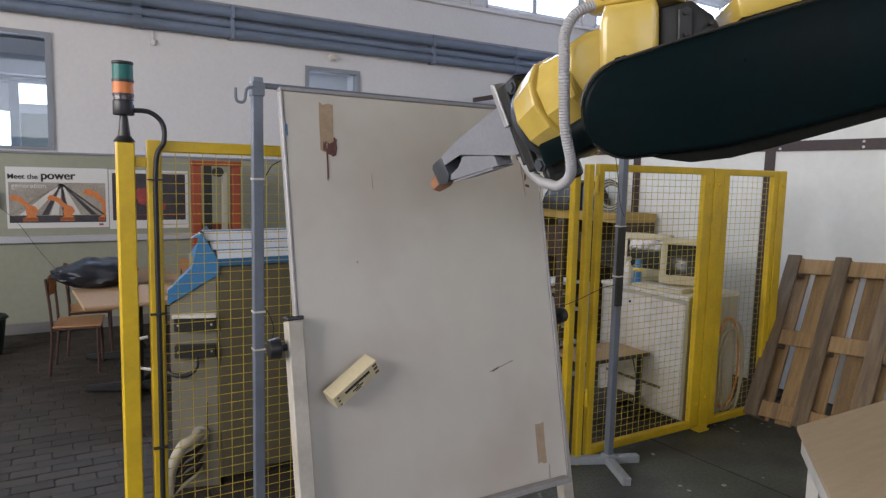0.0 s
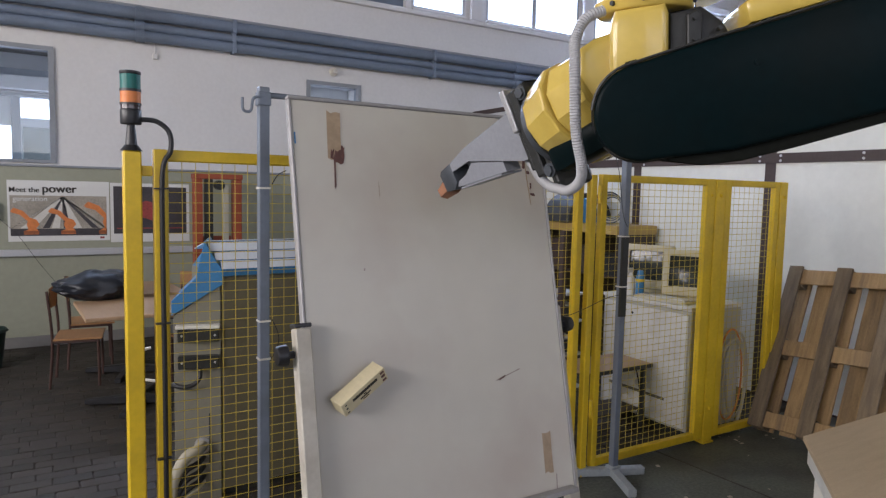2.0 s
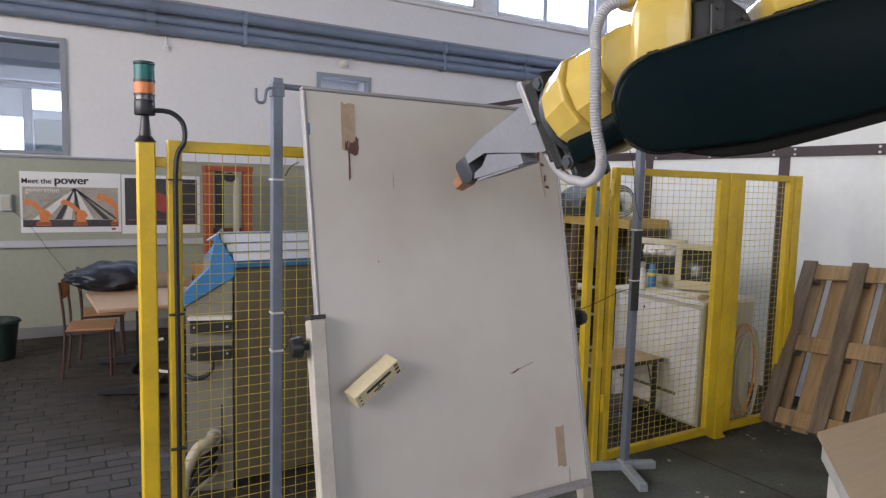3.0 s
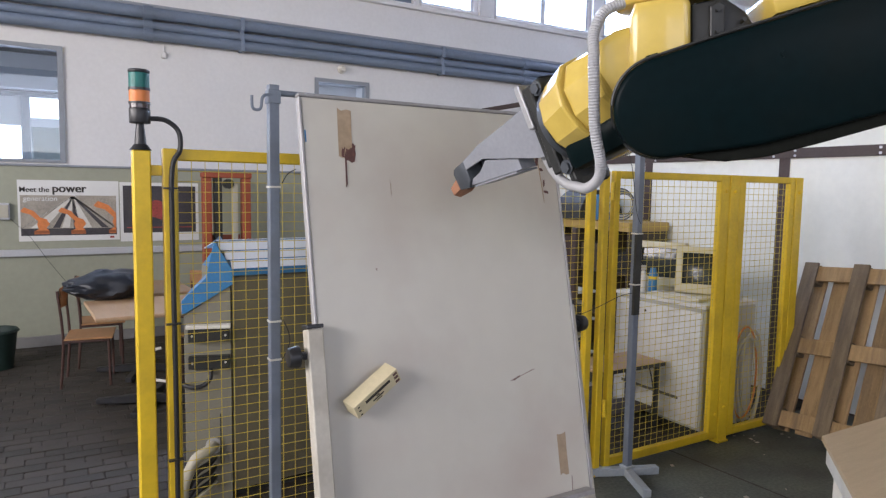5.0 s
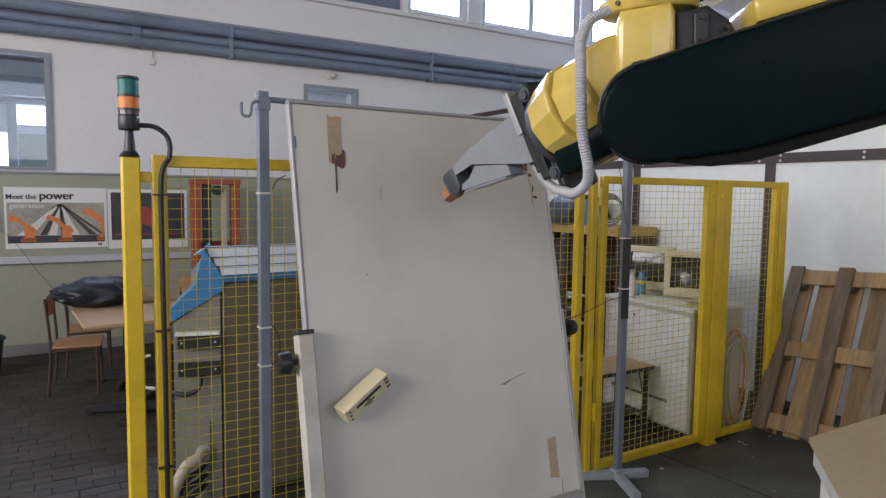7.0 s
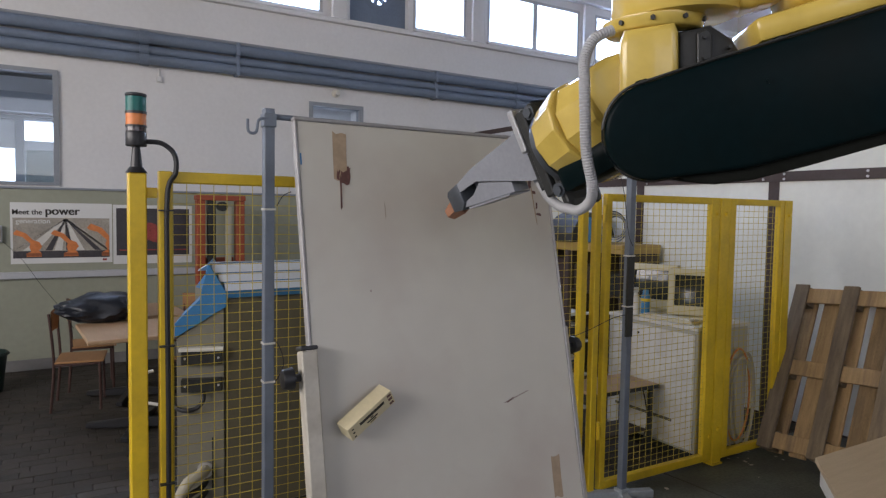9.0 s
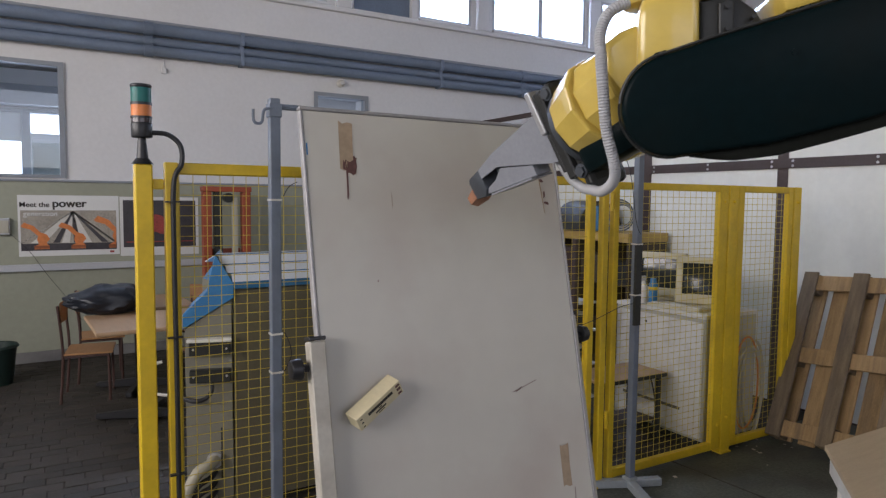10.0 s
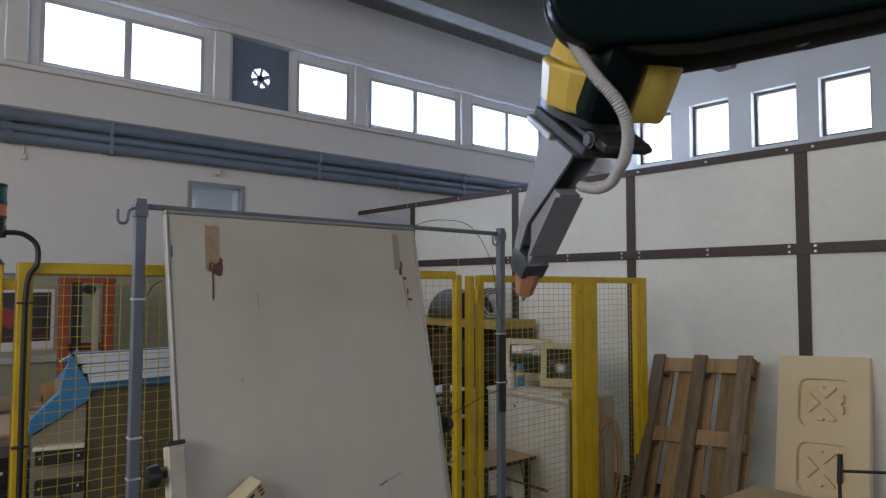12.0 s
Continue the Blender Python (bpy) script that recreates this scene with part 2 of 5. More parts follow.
M_TUBE = glow("fluorescent_tube_fill_glow", (1.0, 0.98, 0.94, 1), 5.0)
M_SKY = glow("overcast_sky", (0.95, 0.98, 1.0, 1), 3.0)
M_GLASS = clear_glass("window_glass")
M_TEAL = mat("grey_teal_cabinet_paint", (0.33, 0.40, 0.41, 1), 0.5)
M_CREAMHOSE = mat("cream_hose", (0.40, 0.37, 0.28, 1), 0.55, vary=0.08)
M_ORHOSE = mat("orange_cable", (0.55, 0.20, 0.04, 1), 0.5, vary=0.08)


# ---- mesh tools ----
def link(name, bm, material, parent=None, smooth=False):
    me = bpy.data.meshes.new(name)
    bmesh.ops.recalc_face_normals(bm, faces=bm.faces)
    bm.to_mesh(me)
    bm.free()
    if smooth:
        for p in me.polygons:
            p.use_smooth = True
        me.set_sharp_from_angle(angle=radians(38))
    if isinstance(material, (list, tuple)):
        for m in material:
            me.materials.append(m)
    else:
        me.materials.append(material)
    ob = new(name, me)
    if parent is not None:
        ob.parent = parent
    return ob


def part(name, bm, material, parent, label="", smooth=False):
    ob = link(name, bm, material, parent, smooth)
    return tagged(ob, label=label)


def box(x0, x1, y0, y1, z0, z1, bevel=0.0, m=None, bm=None, seg=1):
    bm = bm or bmesh.new()
    c = pose((x0 + x1) / 2, (y0 + y1) / 2, (z0 + z1) / 2) @ Matrix.Diagonal((abs(x1 - x0), abs(y1 - y0), abs(z1 - z0), 1))
    vs = bmesh.ops.create_cube(bm, size=1, matrix=c)["verts"]
    if bevel:
        es = list({e for v in vs for e in v.link_edges})
        r = bmesh.ops.bevel(bm, geom=es, offset=bevel, segments=seg, affect="EDGES", profile=0.5)
        vs = list({v for f in r["faces"] for v in f.verts} | {v for v in vs if v.is_valid})
    if m is not None:
        bmesh.ops.transform(bm, matrix=m, verts=[v for v in vs if v.is_valid])
    return bm


def rod(a, b, r0, r1=None, seg=14, bm=None, bevel=0.0):
    bm = bm or bmesh.new()
    a, b = Vector(a), Vector(b)
    m = Matrix.Translation((a + b) / 2) @ (b - a).to_track_quat("Z", "Y").to_matrix().to_4x4()
    r = bmesh.ops.create_cone(bm, cap_ends=True, segments=seg, radius1=r0, radius2=r0 if r1 is None else r1, depth=(b - a).length, matrix=m)
    if bevel:
        es = [e for e in {e for v in r["verts"] for e in v.link_edges} if len(e.link_faces) == 2 and any(len(f.verts) > 4 for f in e.link_faces)]
        bmesh.ops.bevel(bm, geom=es, offset=bevel, segments=2, affect="EDGES", profile=0.5)
    return bm


def prism(outline, y0, y1, bevel=0.0, seg=2, bm=None):
    """An outline in x, z pushed from y0 to y1."""
    bm = bm or bmesh.new()
    a = [bm.verts.new((x, y0, z)) for x, z in outline]
    b = [bm.verts.new((x, y1, z)) for x, z in outline]
    n = len(outline)
    faces = [bm.faces.new(a), bm.faces.new(b[::-1])]
    for i in range(n):
        faces.append(bm.faces.new((a[i], b[i], b[(i + 1) % n], a[(i + 1) % n])))
    bmesh.ops.recalc_face_normals(bm, faces=faces)
    if bevel:
        es = [e for f in faces[:2] for e in f.edges]
        bmesh.ops.bevel(bm, geom=es, offset=bevel, segments=seg, affect="EDGES", profile=0.5)
    return bm


def tube(points, r, seg=8, ribs=0.0, pitch=0.008, bm=None, steps=10):
    """A hose along a smooth line through the points; ribs: how far the rings stand out."""
    bm = bm or bmesh.new()
    P = [Vector(p) for p in points]
    line = []
    for i in range(len(P) - 1):
        p0, p1, p2, p3 = P[max(i - 1, 0)], P[i], P[i + 1], P[min(i + 2, len(P) - 1)]
        k = max(2, int((p2 - p1).length / (pitch / 2))) if ribs else steps
        for j in range(k):
            t = j / k
            line.append(0.5 * (2 * p1 + (p2 - p0) * t + (2 * p0 - 5 * p1 + 4 * p2 - p3) * t * t + (3 * p1 - p0 - 3 * p2 + p3) * t**3))
    line.append(P[-1])
    side = None
    rings = []
    for i, p in enumerate(line):
        d = (line[min(i + 1, len(line) - 1)] - line[max(i - 1, 0)]).normalized()
        if side is None:
            side = d.orthogonal().normalized()
        side = (side - d * side.dot(d)).normalized()
        up = d.cross(side)
        rr = r + (ribs if ribs and i % 2 else 0)
        rings.append([bm.verts.new(p + rr * (math.cos(a) * side + math.sin(a) * up)) for a in (2 * math.pi * q / seg for q in range(seg))])
    for a, b in zip(rings, rings[1:]):
        for q in range(seg):
            bm.faces.new((a[q], a[(q + 1) % seg], b[(q + 1) % seg], b[q]))
    bm.faces.new(rings[0][::-1])
    bm.faces.new(rings[-1])
    return bm


def thing(name, label, category, m=None, group="", kind=""):
    ob = new(name)
    ob.empty_display_size = 0.1
    if m is not None:
        ob.matrix_basis = m
    return tagged(ob, label, category, group, kind)


def holed(u0, u1, z0, z1, holes, d0, d1, axis):
    """A wall along x (axis 'x') or y from u0 to u1 and d0 to d1 thick, with openings (ua, ub, za, zb)."""
    bm = bmesh.new()
    us = sorted({u0, u1, *(h[0] for h in holes), *(h[1] for h in holes)})
    zs = sorted({z0, z1, *(h[2] for h in holes), *(h[3] for h in holes)})
    us, zs = [u for u in us if u0 <= u <= u1], [z for z in zs if z0 <= z <= z1]
    solid = {}
    for i in range(len(us) - 1):
        for j in range(len(zs) - 1):
            cu, cz = (us[i] + us[i + 1]) / 2, (zs[j] + zs[j + 1]) / 2
            solid[i, j] = not any(h[0] < cu < h[1] and h[2] < cz < h[3] for h in holes)
    at = (lambda u, d, z: (u, d, z)) if axis == "x" else (lambda u, d, z: (d, u, z))

    def quad(*ps):
        bm.faces.new([bm.verts.new(at(*p)) for p in ps])

    for (i, j), full in solid.items():
        if not full:
            continue
        a, b, c, e = us[i], us[i + 1], zs[j], zs[j + 1]
        quad((a, d0, c), (b, d0, c), (b, d0, e), (a, d0, e))
        quad((a, d1, c), (a, d1, e), (b, d1, e), (b, d1, c))
        if not solid.get((i - 1, j)):
            quad((a, d0, c), (a, d0, e), (a, d1, e), (a, d1, c))
        if not solid.get((i + 1, j)):
            quad((b, d0, c), (b, d1, c), (b, d1, e), (b, d0, e))
        if not solid.get((i, j - 1)):
            quad((a, d0, c), (a, d1, c), (b, d1, c), (b, d0, c))
        if not solid.get((i, j + 1)):
            quad((a, d0, e), (b, d0, e), (b, d1, e), (a, d1, e))
    bmesh.ops.remove_doubles(bm, verts=bm.verts, dist=1e-5)
    return bm


def words(text, size, m, material, name, parent, label="", depth=0.001, bold=0.0):
    """Lettering in the built-in font, as a mesh."""
    cu = bpy.data.curves.new(name, "FONT")
    cu.body, cu.size, cu.extrude, cu.offset = text, size, depth, bold
    tmp = bpy.data.objects.new(name, cu)
    me = bpy.data.meshes.new_from_object(tmp)
    bpy.data.objects.remove(tmp)
    me.materials.append(material)
    ob = new(name, me)
    ob.parent, ob.matrix_basis = parent, m
    return tagged(ob, label=label)
# ---- the large structure ----
YL, XP, XF = 7.95, 5.30, 10.9  # left wall, partition, far end wall
ZC = 5.72


def setting(name, bm, material, label, parent=None):
    return tagged(link(name, bm, material, parent), label=label, category=name.rstrip("_0123456789").replace("_", " "), kind="structure")


bays = [(-3.05, -1.35), (-0.75, 0.95), (1.36, 3.08), (4.31, 5.13), (5.47, 7.16), (7.47, 9.15), (9.50, 10.35)]
CL = [(a, b, 3.98, 4.70) for a, b in bays] + [(3.43, 4.23, 3.98, 4.80)]
HATCH, ROOMWIN = (2.95, 3.58, 2.52, 2.90), (-1.35, 0.32, 1.84, 2.98)
setting("wall_left_upper", holed(-5, XF + 0.3, 1.815, ZC, CL + [HATCH, ROOMWIN], YL, YL + 0.3, "x"), M_WALL, "white painted masonry wall with a high window band")
setting("wall_left_lower", holed(-5, XF + 0.3, 0, 1.815, [], YL - 0.012, YL + 0.3, "x"), M_DADO, "pale green painted lower wall, scuffed")
FARW = [(y, y + 0.70, 3.95, 4.86) for y in (0.02, 1.09, 2.16, 3.24, 4.26, 5.34, 6.40)]
setting("wall_far", holed(-7, YL, 0, ZC, FARW, XF, XF + 0.3, "y"), M_WALL, "white far end wall with square high windows")
# the next two walls are out of view; their openings only let light in
setting("wall_behind", holed(-5, XF, 0, ZC, [(-4.5, 8.5, 2.5, 4.7)], -7.2, -7.0, "x"), M_WALL, "plain unseen wall with a window band assumed for the light from behind")
setting("wall_side", holed(-7, YL, 0, ZC, [(-5, 7, 2.4, 4.4)], -5.2, -5.0, "y"), M_WALL, "plain unseen side wall with a window band assumed for the side light")
bm = box(-5.2, XF + 0.3, -7.2, YL + 0.3, ZC, ZC + 0.15)
for y in (6.70, 5.34, 3.98, 2.62, 1.26, -0.10, -1.46, -2.82, -4.18, -5.54):
    rib = [(y - 0.30, ZC + 0.01), (y - 0.14, ZC - 0.40), (y + 0.14, ZC - 0.40), (y + 0.30, ZC + 0.01)]
    a = [bm.verts.new((-5, p, q)) for p, q in rib]
    b = [bm.verts.new((XF, p, q)) for p, q in rib]
    for i in range(4):
        bm.faces.new((a[i], b[i], b[(i + 1) % 4], a[(i + 1) % 4]))
setting("ceiling", bm, M_CEIL, "grey concrete ceiling with parallel beams")
# ledge and lintel along the window band, piers between the bays
setting("trim_ledge", box(-5, XF, YL - 0.06, YL + 0.002, 3.90, 3.955, 0.008), M_WALL, "white ledge under the high windows")
setting("trim_lintel", box(-5, XF, YL - 0.10, YL + 0.002, 4.80, 4.90, 0.01), M_WALL, "white lintel over the high windows")
for i, x in enumerate((-0.9 - 0.14, 1.155, 3.285, 5.30, 7.315, 9.325)):
    setting("trim_pier_%d" % (i + 1), box(x - 0.1, x + 0.1, YL - 0.05, YL + 0.001, 3.957, 4.798, 0.01), M_WALL, "white pier between high windows")


def window_x(n, x0, x1, z0, z1, lights, material=M_FRAME):
    w = tagged(new("window_%d" % n), "white-grey steel framed high window with bright panes", "window", kind="structure")
    w.matrix_basis = pose(x0, YL + 0.045, z0)
    wd, ht, f = x1 - x0, z1 - z0, 0.045
    bm = box(0, f, -0.04, 0.04, 0, ht)
    box(wd - f, wd, -0.04, 0.04, 0, ht, bm=bm)
    box(f, wd - f, -0.04, 0.04, 0, f, bm=bm)
    box(f, wd - f, -0.04, 0.04, ht - f, ht, bm=bm)
    for i in range(1, lights):
        c = wd * i / lights
        box(c - 0.04, c + 0.04, -0.035, 0.035, f, ht - f, bm=bm)
    part("window_frame", bm, material, w)
    for i in range(lights):
        p = part("pane", box(wd * i / lights + 0.03, wd * (i + 1) / lights - 0.03, -0.004, 0.004, 0.03, ht - 0.03), M_GLASS, w)
        p.visible_shadow = False
    part("window_sill", box(0, wd, -0.09, -0.042, -0.02, 0.012, 0.004), M_WALL, w)
    return w


n = 1
for a, b in bays:
    window_x(n, a, b, 3.98, 4.70, 2 if b - a > 1.2 else 1)
    n += 1
for y0, y1, z0, z1 in FARW:
    w = tagged(new("window_%d" % n), "square high window with a bright pane in a deep reveal", "window", kind="structure")
    w.matrix_basis = pose(XF + 0.16, y0, z0)
    wd, ht, f = y1 - y0, z1 - z0, 0.05
    bm = box(-0.03, 0.03, 0, f, 0, ht)
    box(-0.03, 0.03, wd - f, wd, 0, ht, bm=bm)
    box(-0.03, 0.03, f, wd - f, 0, f, bm=bm)
    box(-0.03, 0.03, f, wd - f, ht - f, ht, bm=bm)
    part("window_frame", bm, M_WFR, w)
    p = part("pane", box(-0.004, 0.004, f - 0.01, wd - f + 0.01, f - 0.01, ht - f + 0.01), M_GLASS, w)
    p.visible_shadow = False
    n += 1

# fan panel in the window band
fan = thing("wall_fan", "dark blue-grey fan panel set in the window band", "fan", pose(3.83, YL + 0.1, 4.36))
part("panel", holed(-0.398, 0.398, -0.378, 0.438, [(-0.13, 0.13, -0.13, 0.13)], -0.03, 0.0, "x"), M_FAN, fan)
N = 28
bm = bmesh.new()
for i in range(N):
    a, b = 2 * math.pi * i / N, 2 * math.pi * (i + 1) / N
    for (r0, y0), (r1, y1) in (((0.125, -0.05), (0.20, -0.035)), ((0.125, -0.05), (0.125, 0.0))):
        bm.faces.new([bm.verts.new((r * math.cos(q), y, r * math.sin(q))) for q, r, y in ((a, r0, y0), (b, r0, y0), (b, r1, y1), (a, r1, y1))])
bmesh.ops.remove_doubles(bm, verts=bm.verts, dist=1e-4)
part("shroud", bm, M_FAN, fan)
part("hub", rod((0, -0.045, 0), (0, 0.01, 0), 0.042, seg=18, bevel=0.006), M_BLACK, fan)
for i in range(6):
    b = box(-0.028, 0.028, -0.004, 0.004, 0.03, 0.126, 0.003, m=pose(0, -0.02, 0, 0, 60 * i + 12, 0) @ pose(0, 0, 0, 0, 0, 28))
    part("blade", b, M_FAN, fan)

# pipes along the left wall
for i, (z, r, y) in enumerate(((3.40, 0.062, 0.09), (3.28, 0.045, 0.07), (3.18, 0.055, 0.085))):
    p = thing("wall_pipe", "blue-grey painted heating pipe along the wall", "pipe", pose(0, YL - y, z), "wall pipes")
    part("pipe", rod((-5, 0, 0), (XF, 0, 0), r, seg=16), M_PIPE, p, smooth=True)
    for x in (-3.6, -0.4, 2.05, 4.6, 7.2, 9.6):
        part("bracket", box(x - 0.02, x + 0.02, -r - 0.006, y, -r - 0.008, r + 0.008, 0.003), M_PIPE, p)
    for x in (1.05, 5.9):
        part("coupling", rod((x, 0, 0), (x + 0.09, 0, 0), r + 0.012, seg=16), M_PIPE, p)
setting("trim_pipe_tray", box(-5, XF, YL - 0.05, YL + 0.001, 3.475, 3.50), M_FRAMEDARK, "dark blue cable tray edge above the pipes")
setting("trim_dado_rail", box(-5, XP, YL - 0.03, YL - 0.013, 1.80, 1.822, 0.003), M_FRAMEDARK, "thin dark rail on top of the green wall")
setting("trim_cable_trunk", box(-5, XP, YL - 0.05, YL - 0.013, 0.915, 0.985, 0.006), M_FRAME, "grey cable trunking on the wall")
setting("baseboard", box(-5, XP, YL - 0.03, YL - 0.013, 0.0, 0.11, 0.004), M_CEIL, "grey plinth at the foot of the wall")

# window to the next room, and the room behind it
w = tagged(new("window_20"), "grey framed inner window to the next room", "window", kind="structure")
w.matrix_basis = pose(-1.35, YL, 1.84)
bm = box(0, 0.05, -0.025, 0.1, 0, 1.14)
box(1.62, 1.67, -0.025, 0.1, 0, 1.14, bm=bm)
box(0.05, 1.62, -0.025, 0.1, 1.10, 1.14, bm=bm)
box(0.05, 1.62, -0.025, 0.1, 0, 0.03, bm=bm)
part("window_frame", bm, M_FRAMEDARK, w)
p = part("pane", box(0.04, 1.63, 0.03, 0.036, 0.02, 1.11), M_GLASS, w)
p.visible_shadow = False
w = tagged(new("window_21"), "small grey framed inner hatch window", "window", kind="structure")
w.matrix_basis = pose(2.95, YL, 2.52)
bm = box(-0.035, 0.01, -0.02, 0.1, -0.035, 0.415)
box(0.62, 0.665, -0.02, 0.1, -0.035, 0.415, bm=bm)
box(0.01, 0.62, -0.02, 0.1, 0.37, 0.415, bm=bm)
box(0.01, 0.62, -0.02, 0.1, -0.035, 0.01, bm=bm)
part("window_frame", bm, M_FRAMEDARK, w)
p = part("pane", box(0, 0.63, 0.03, 0.036, 0, 0.38), M_GLASS, w)
p.visible_shadow = False
setting("wall_next_room", holed(-5, 5.5, 0, 3.6, [(-0.04, 0.40, 2.56, 2.84), (-1.4, -0.16, 1.7, 2.44)], 11.5, 11.6, "x"), M_WALL, "white wall of the next room with bright windows")
setting("ceiling_next_room", box(-5, 5.5, YL + 0.31, 11.6, 3.45, 3.6), M_CEIL, "grey ceiling of the next room")
setting("floor_next_room", box(-5, 5.5, YL + 0.31, 11.6, -0.1, 0.0), M_CEIL, "grey floor of the next room")
setting("trim_beam_next_room", box(-4.8, 1.6, 11.2, 11.49, 2.93, 3.20), M_FRAMEDARK, "dark beam in the next room")
setting("wall_next_room_end", box(5.3, 5.5, YL + 0.31, 11.49, 0, 3.44), M_WALL, "end wall of the next room")
setting("wall_next_room_west", box(-5, -4.8, YL + 0.31, 11.49, 0, 3.44), M_WALL, "side wall of the next room")
# the tubes' glow is added to brighten what shows through the hatch
for i in range(3):
    tube_lamp = thing("strip_lamp", "white fluorescent strip lamp under the next room's ceiling", "lamp", pose(3.9 + 0.45 * i, 10.7, 3.4, 0, 0, 62), "strip lamps")
    part("housing", box(-0.05, 0.05, -0.7, 0.7, 0, 0.045, 0.006), M_WHITE, tube_lamp)
    part("tube", rod((0, -0.62, -0.02), (0, 0.62, -0.02), 0.014, seg=10), M_TUBE, tube_lamp, "white tube with a glow added to brighten the next room")
setting("trim_next_room_mullion", box(-0.155, -0.045, 11.44, 11.498, 1.7, 2.84), M_FRAMEDARK, "dark window mullion in the next room")
setting("trim_next_room_transom", box(-1.6, 0.6, 11.43, 11.497, 2.842, 2.90), M_FRAMEDARK, "dark window transom in the next room")
cab = thing("steel_cabinet", "grey-teal steel cabinet in the next room", "cabinet", pose(0.19, 11.0, 0))
part("body", box(-0.21, 0.16, -0.2, 0.2, 0, 2.38, 0.01), M_TEAL, cab)
part("door", box(-0.20, 0.15, -0.215, -0.203, 0.05, 2.35, 0.005), M_TEAL, cab)
backdrop_left = tagged(link("backdrop_left", box(-6, 12.5, 9.0, 9.05, 3.3, 7.5), M_SKY), "bright overcast sky beyond the high windows", "sky", kind="structure")
backdrop_far = tagged(link("backdrop_far", box(12.4, 12.45, -8, 8.9, 3.0, 8.0), M_SKY), "bright overcast sky beyond the far windows", "sky", kind="structure")
backdrop = tagged(link("backdrop", box(-6, 6, 12.4, 12.45, 0.5, 3.2), M_SKY), "bright overcast daylight beyond the windows", "sky", kind="structure")

# ---- partition of white panels and brown strips ----
verts = [6.70, 4.93, 3.51, 2.06, 0.60, -0.86, -2.32]
partition = setting("wall_partition", box(XP + 0.02, XP + 0.05, -6.9, 6.70, 0.0, 2.72), M_STRIP, "white panelled partition held by dark brown bolted steel strips")
for a, b in zip(verts, verts[1:]):
    for z0, z1 in ((0.02, 1.952), (1.958, 2.70)):
        part("panel", box(XP, XP + 0.018, b + 0.004, a - 0.004, z0, z1, 0.002), M_PANEL, partition)
part("panel", box(XP, XP + 0.018, -6.9, verts[-1] - 0.004, 0.02, 2.7), M_PANEL, partition)
for y in verts:
    part("upright_strip", box(XP - 0.008, XP - 0.001, y - 0.045, y + 0.045, 0.0, 2.73), M_STRIP, partition)
part("rail_strip", box(XP - 0.016, XP - 0.009, -6.9, 6.72, 1.935, 2.015), M_STRIP, partition)
part("rail_strip", box(XP - 0.016, XP - 0.009, -6.9, YL - 0.02, 2.685, 2.745), M_STRIP, partition)
bolt = None
for y in [v + d for v in verts for d in (-0.09, 0.09)] + [(a + b) / 2 for a, b in zip(verts, verts[1:])]:
    for z in (1.955, 1.995, 2.715):
        if bolt is None:
            bolt = part("bolt", rod((-0.007, 0, 0), (0.001, 0, 0), 0.010, seg=8), M_BOLT, partition)
            q = bolt
        else:
            q = new("bolt", bolt.data)
            q.parent = partition
        q.matrix_basis = pose(XP - 0.016, y, z)

# ---- ground ----
YF = 3.016
floor = setting("floor", box(-5.2, XF + 0.3, -7.2, YL + 0.3, -0.25, -0.013), M_JOINT, "dark sand bed under the floor")
setting("floor_concrete", box(0.42, XF, -7.0, YF + 0.12, -0.054, 0.0, 0.004), M_CONC, "stained dark grey concrete floor of the robot cell")
setting("floor_concrete_side", box(-5.0, 0.416, -7.0, YF + 0.12, -0.054, -0.001, 0.004), M_CONC, "stained dark grey concrete floor")
crack = setting("floor_joint", box(-0.006, 0.006, -3.0, 0.6, 0.0, 0.0015, m=pose(3.58, 2.5, 0.001, 0, 0, 3)), M_JOINT, "dark saw-cut joint in the concrete")
# ---- safety fence ----
def mesh_panel(x0, x1, z0, z1, y=0.0, dx=0.052, dz=0.040, r=0.0015):
    bm = bmesh.new()
    nx, nz = max(1, round((x1 - x0) / dx)), max(1, round((z1 - z0) / dz))
    for i in range(nx + 1):
        x = x0 + (x1 - x0) * i / nx
        rod((x, y, z0), (x, y, z1), r, seg=5, bm=bm)
    for j in range(nz + 1):
        z = z0 + (z1 - z0) * j / nz
        rod((x0, y - 2 * r, z), (x1, y - 2 * r, z), r, seg=5, bm=bm)
    return bm


FT = 1.785
fence = thing("safety_fence", "yellow steel safety fence panel with wire mesh", "fence", pose(0, YF, 0), "safety fence")
part("post", box(0.555, 0.605, -0.025, 0.025, 0, FT, 0.004), M_YEL, fence)
part("post", box(2.745, 2.79, -0.022, 0.022, 0, FT - 0.02, 0.004), M_YEL, fence)
part("top_rail", box(0.607, 2.744, -0.02, 0.02, FT - 0.045, FT, 0.004), M_YEL, fence)
part("bottom_rail", box(0.607, 2.744, -0.02, 0.02, 0.08, 0.12, 0.004), M_YEL, fence)
part("wire_mesh", mesh_panel(0.61, 2.74, 0.12, FT - 0.045), M_WIRE, fence)
part("base_plate", box(0.52, 0.64, -0.06, 0.06, 0.0, 0.01), M_YEL, fence)

fp = thing("fence_post", "yellow square steel fence post", "post", pose(2.868, YF, 0), "safety fence")
part("post", box(-0.022, 0.022, -0.022, 0.022, 0, 1.76, 0.004), M_YEL, fp)
part("base_plate", box(-0.03, 0.03, -0.035, 0.035, 0, 0.012), M_YEL, fp)
part("hinge", rod((0.03, -0.03, 0.35), (0.03, -0.03, 0.45), 0.011, seg=10), M_YEL, fp)
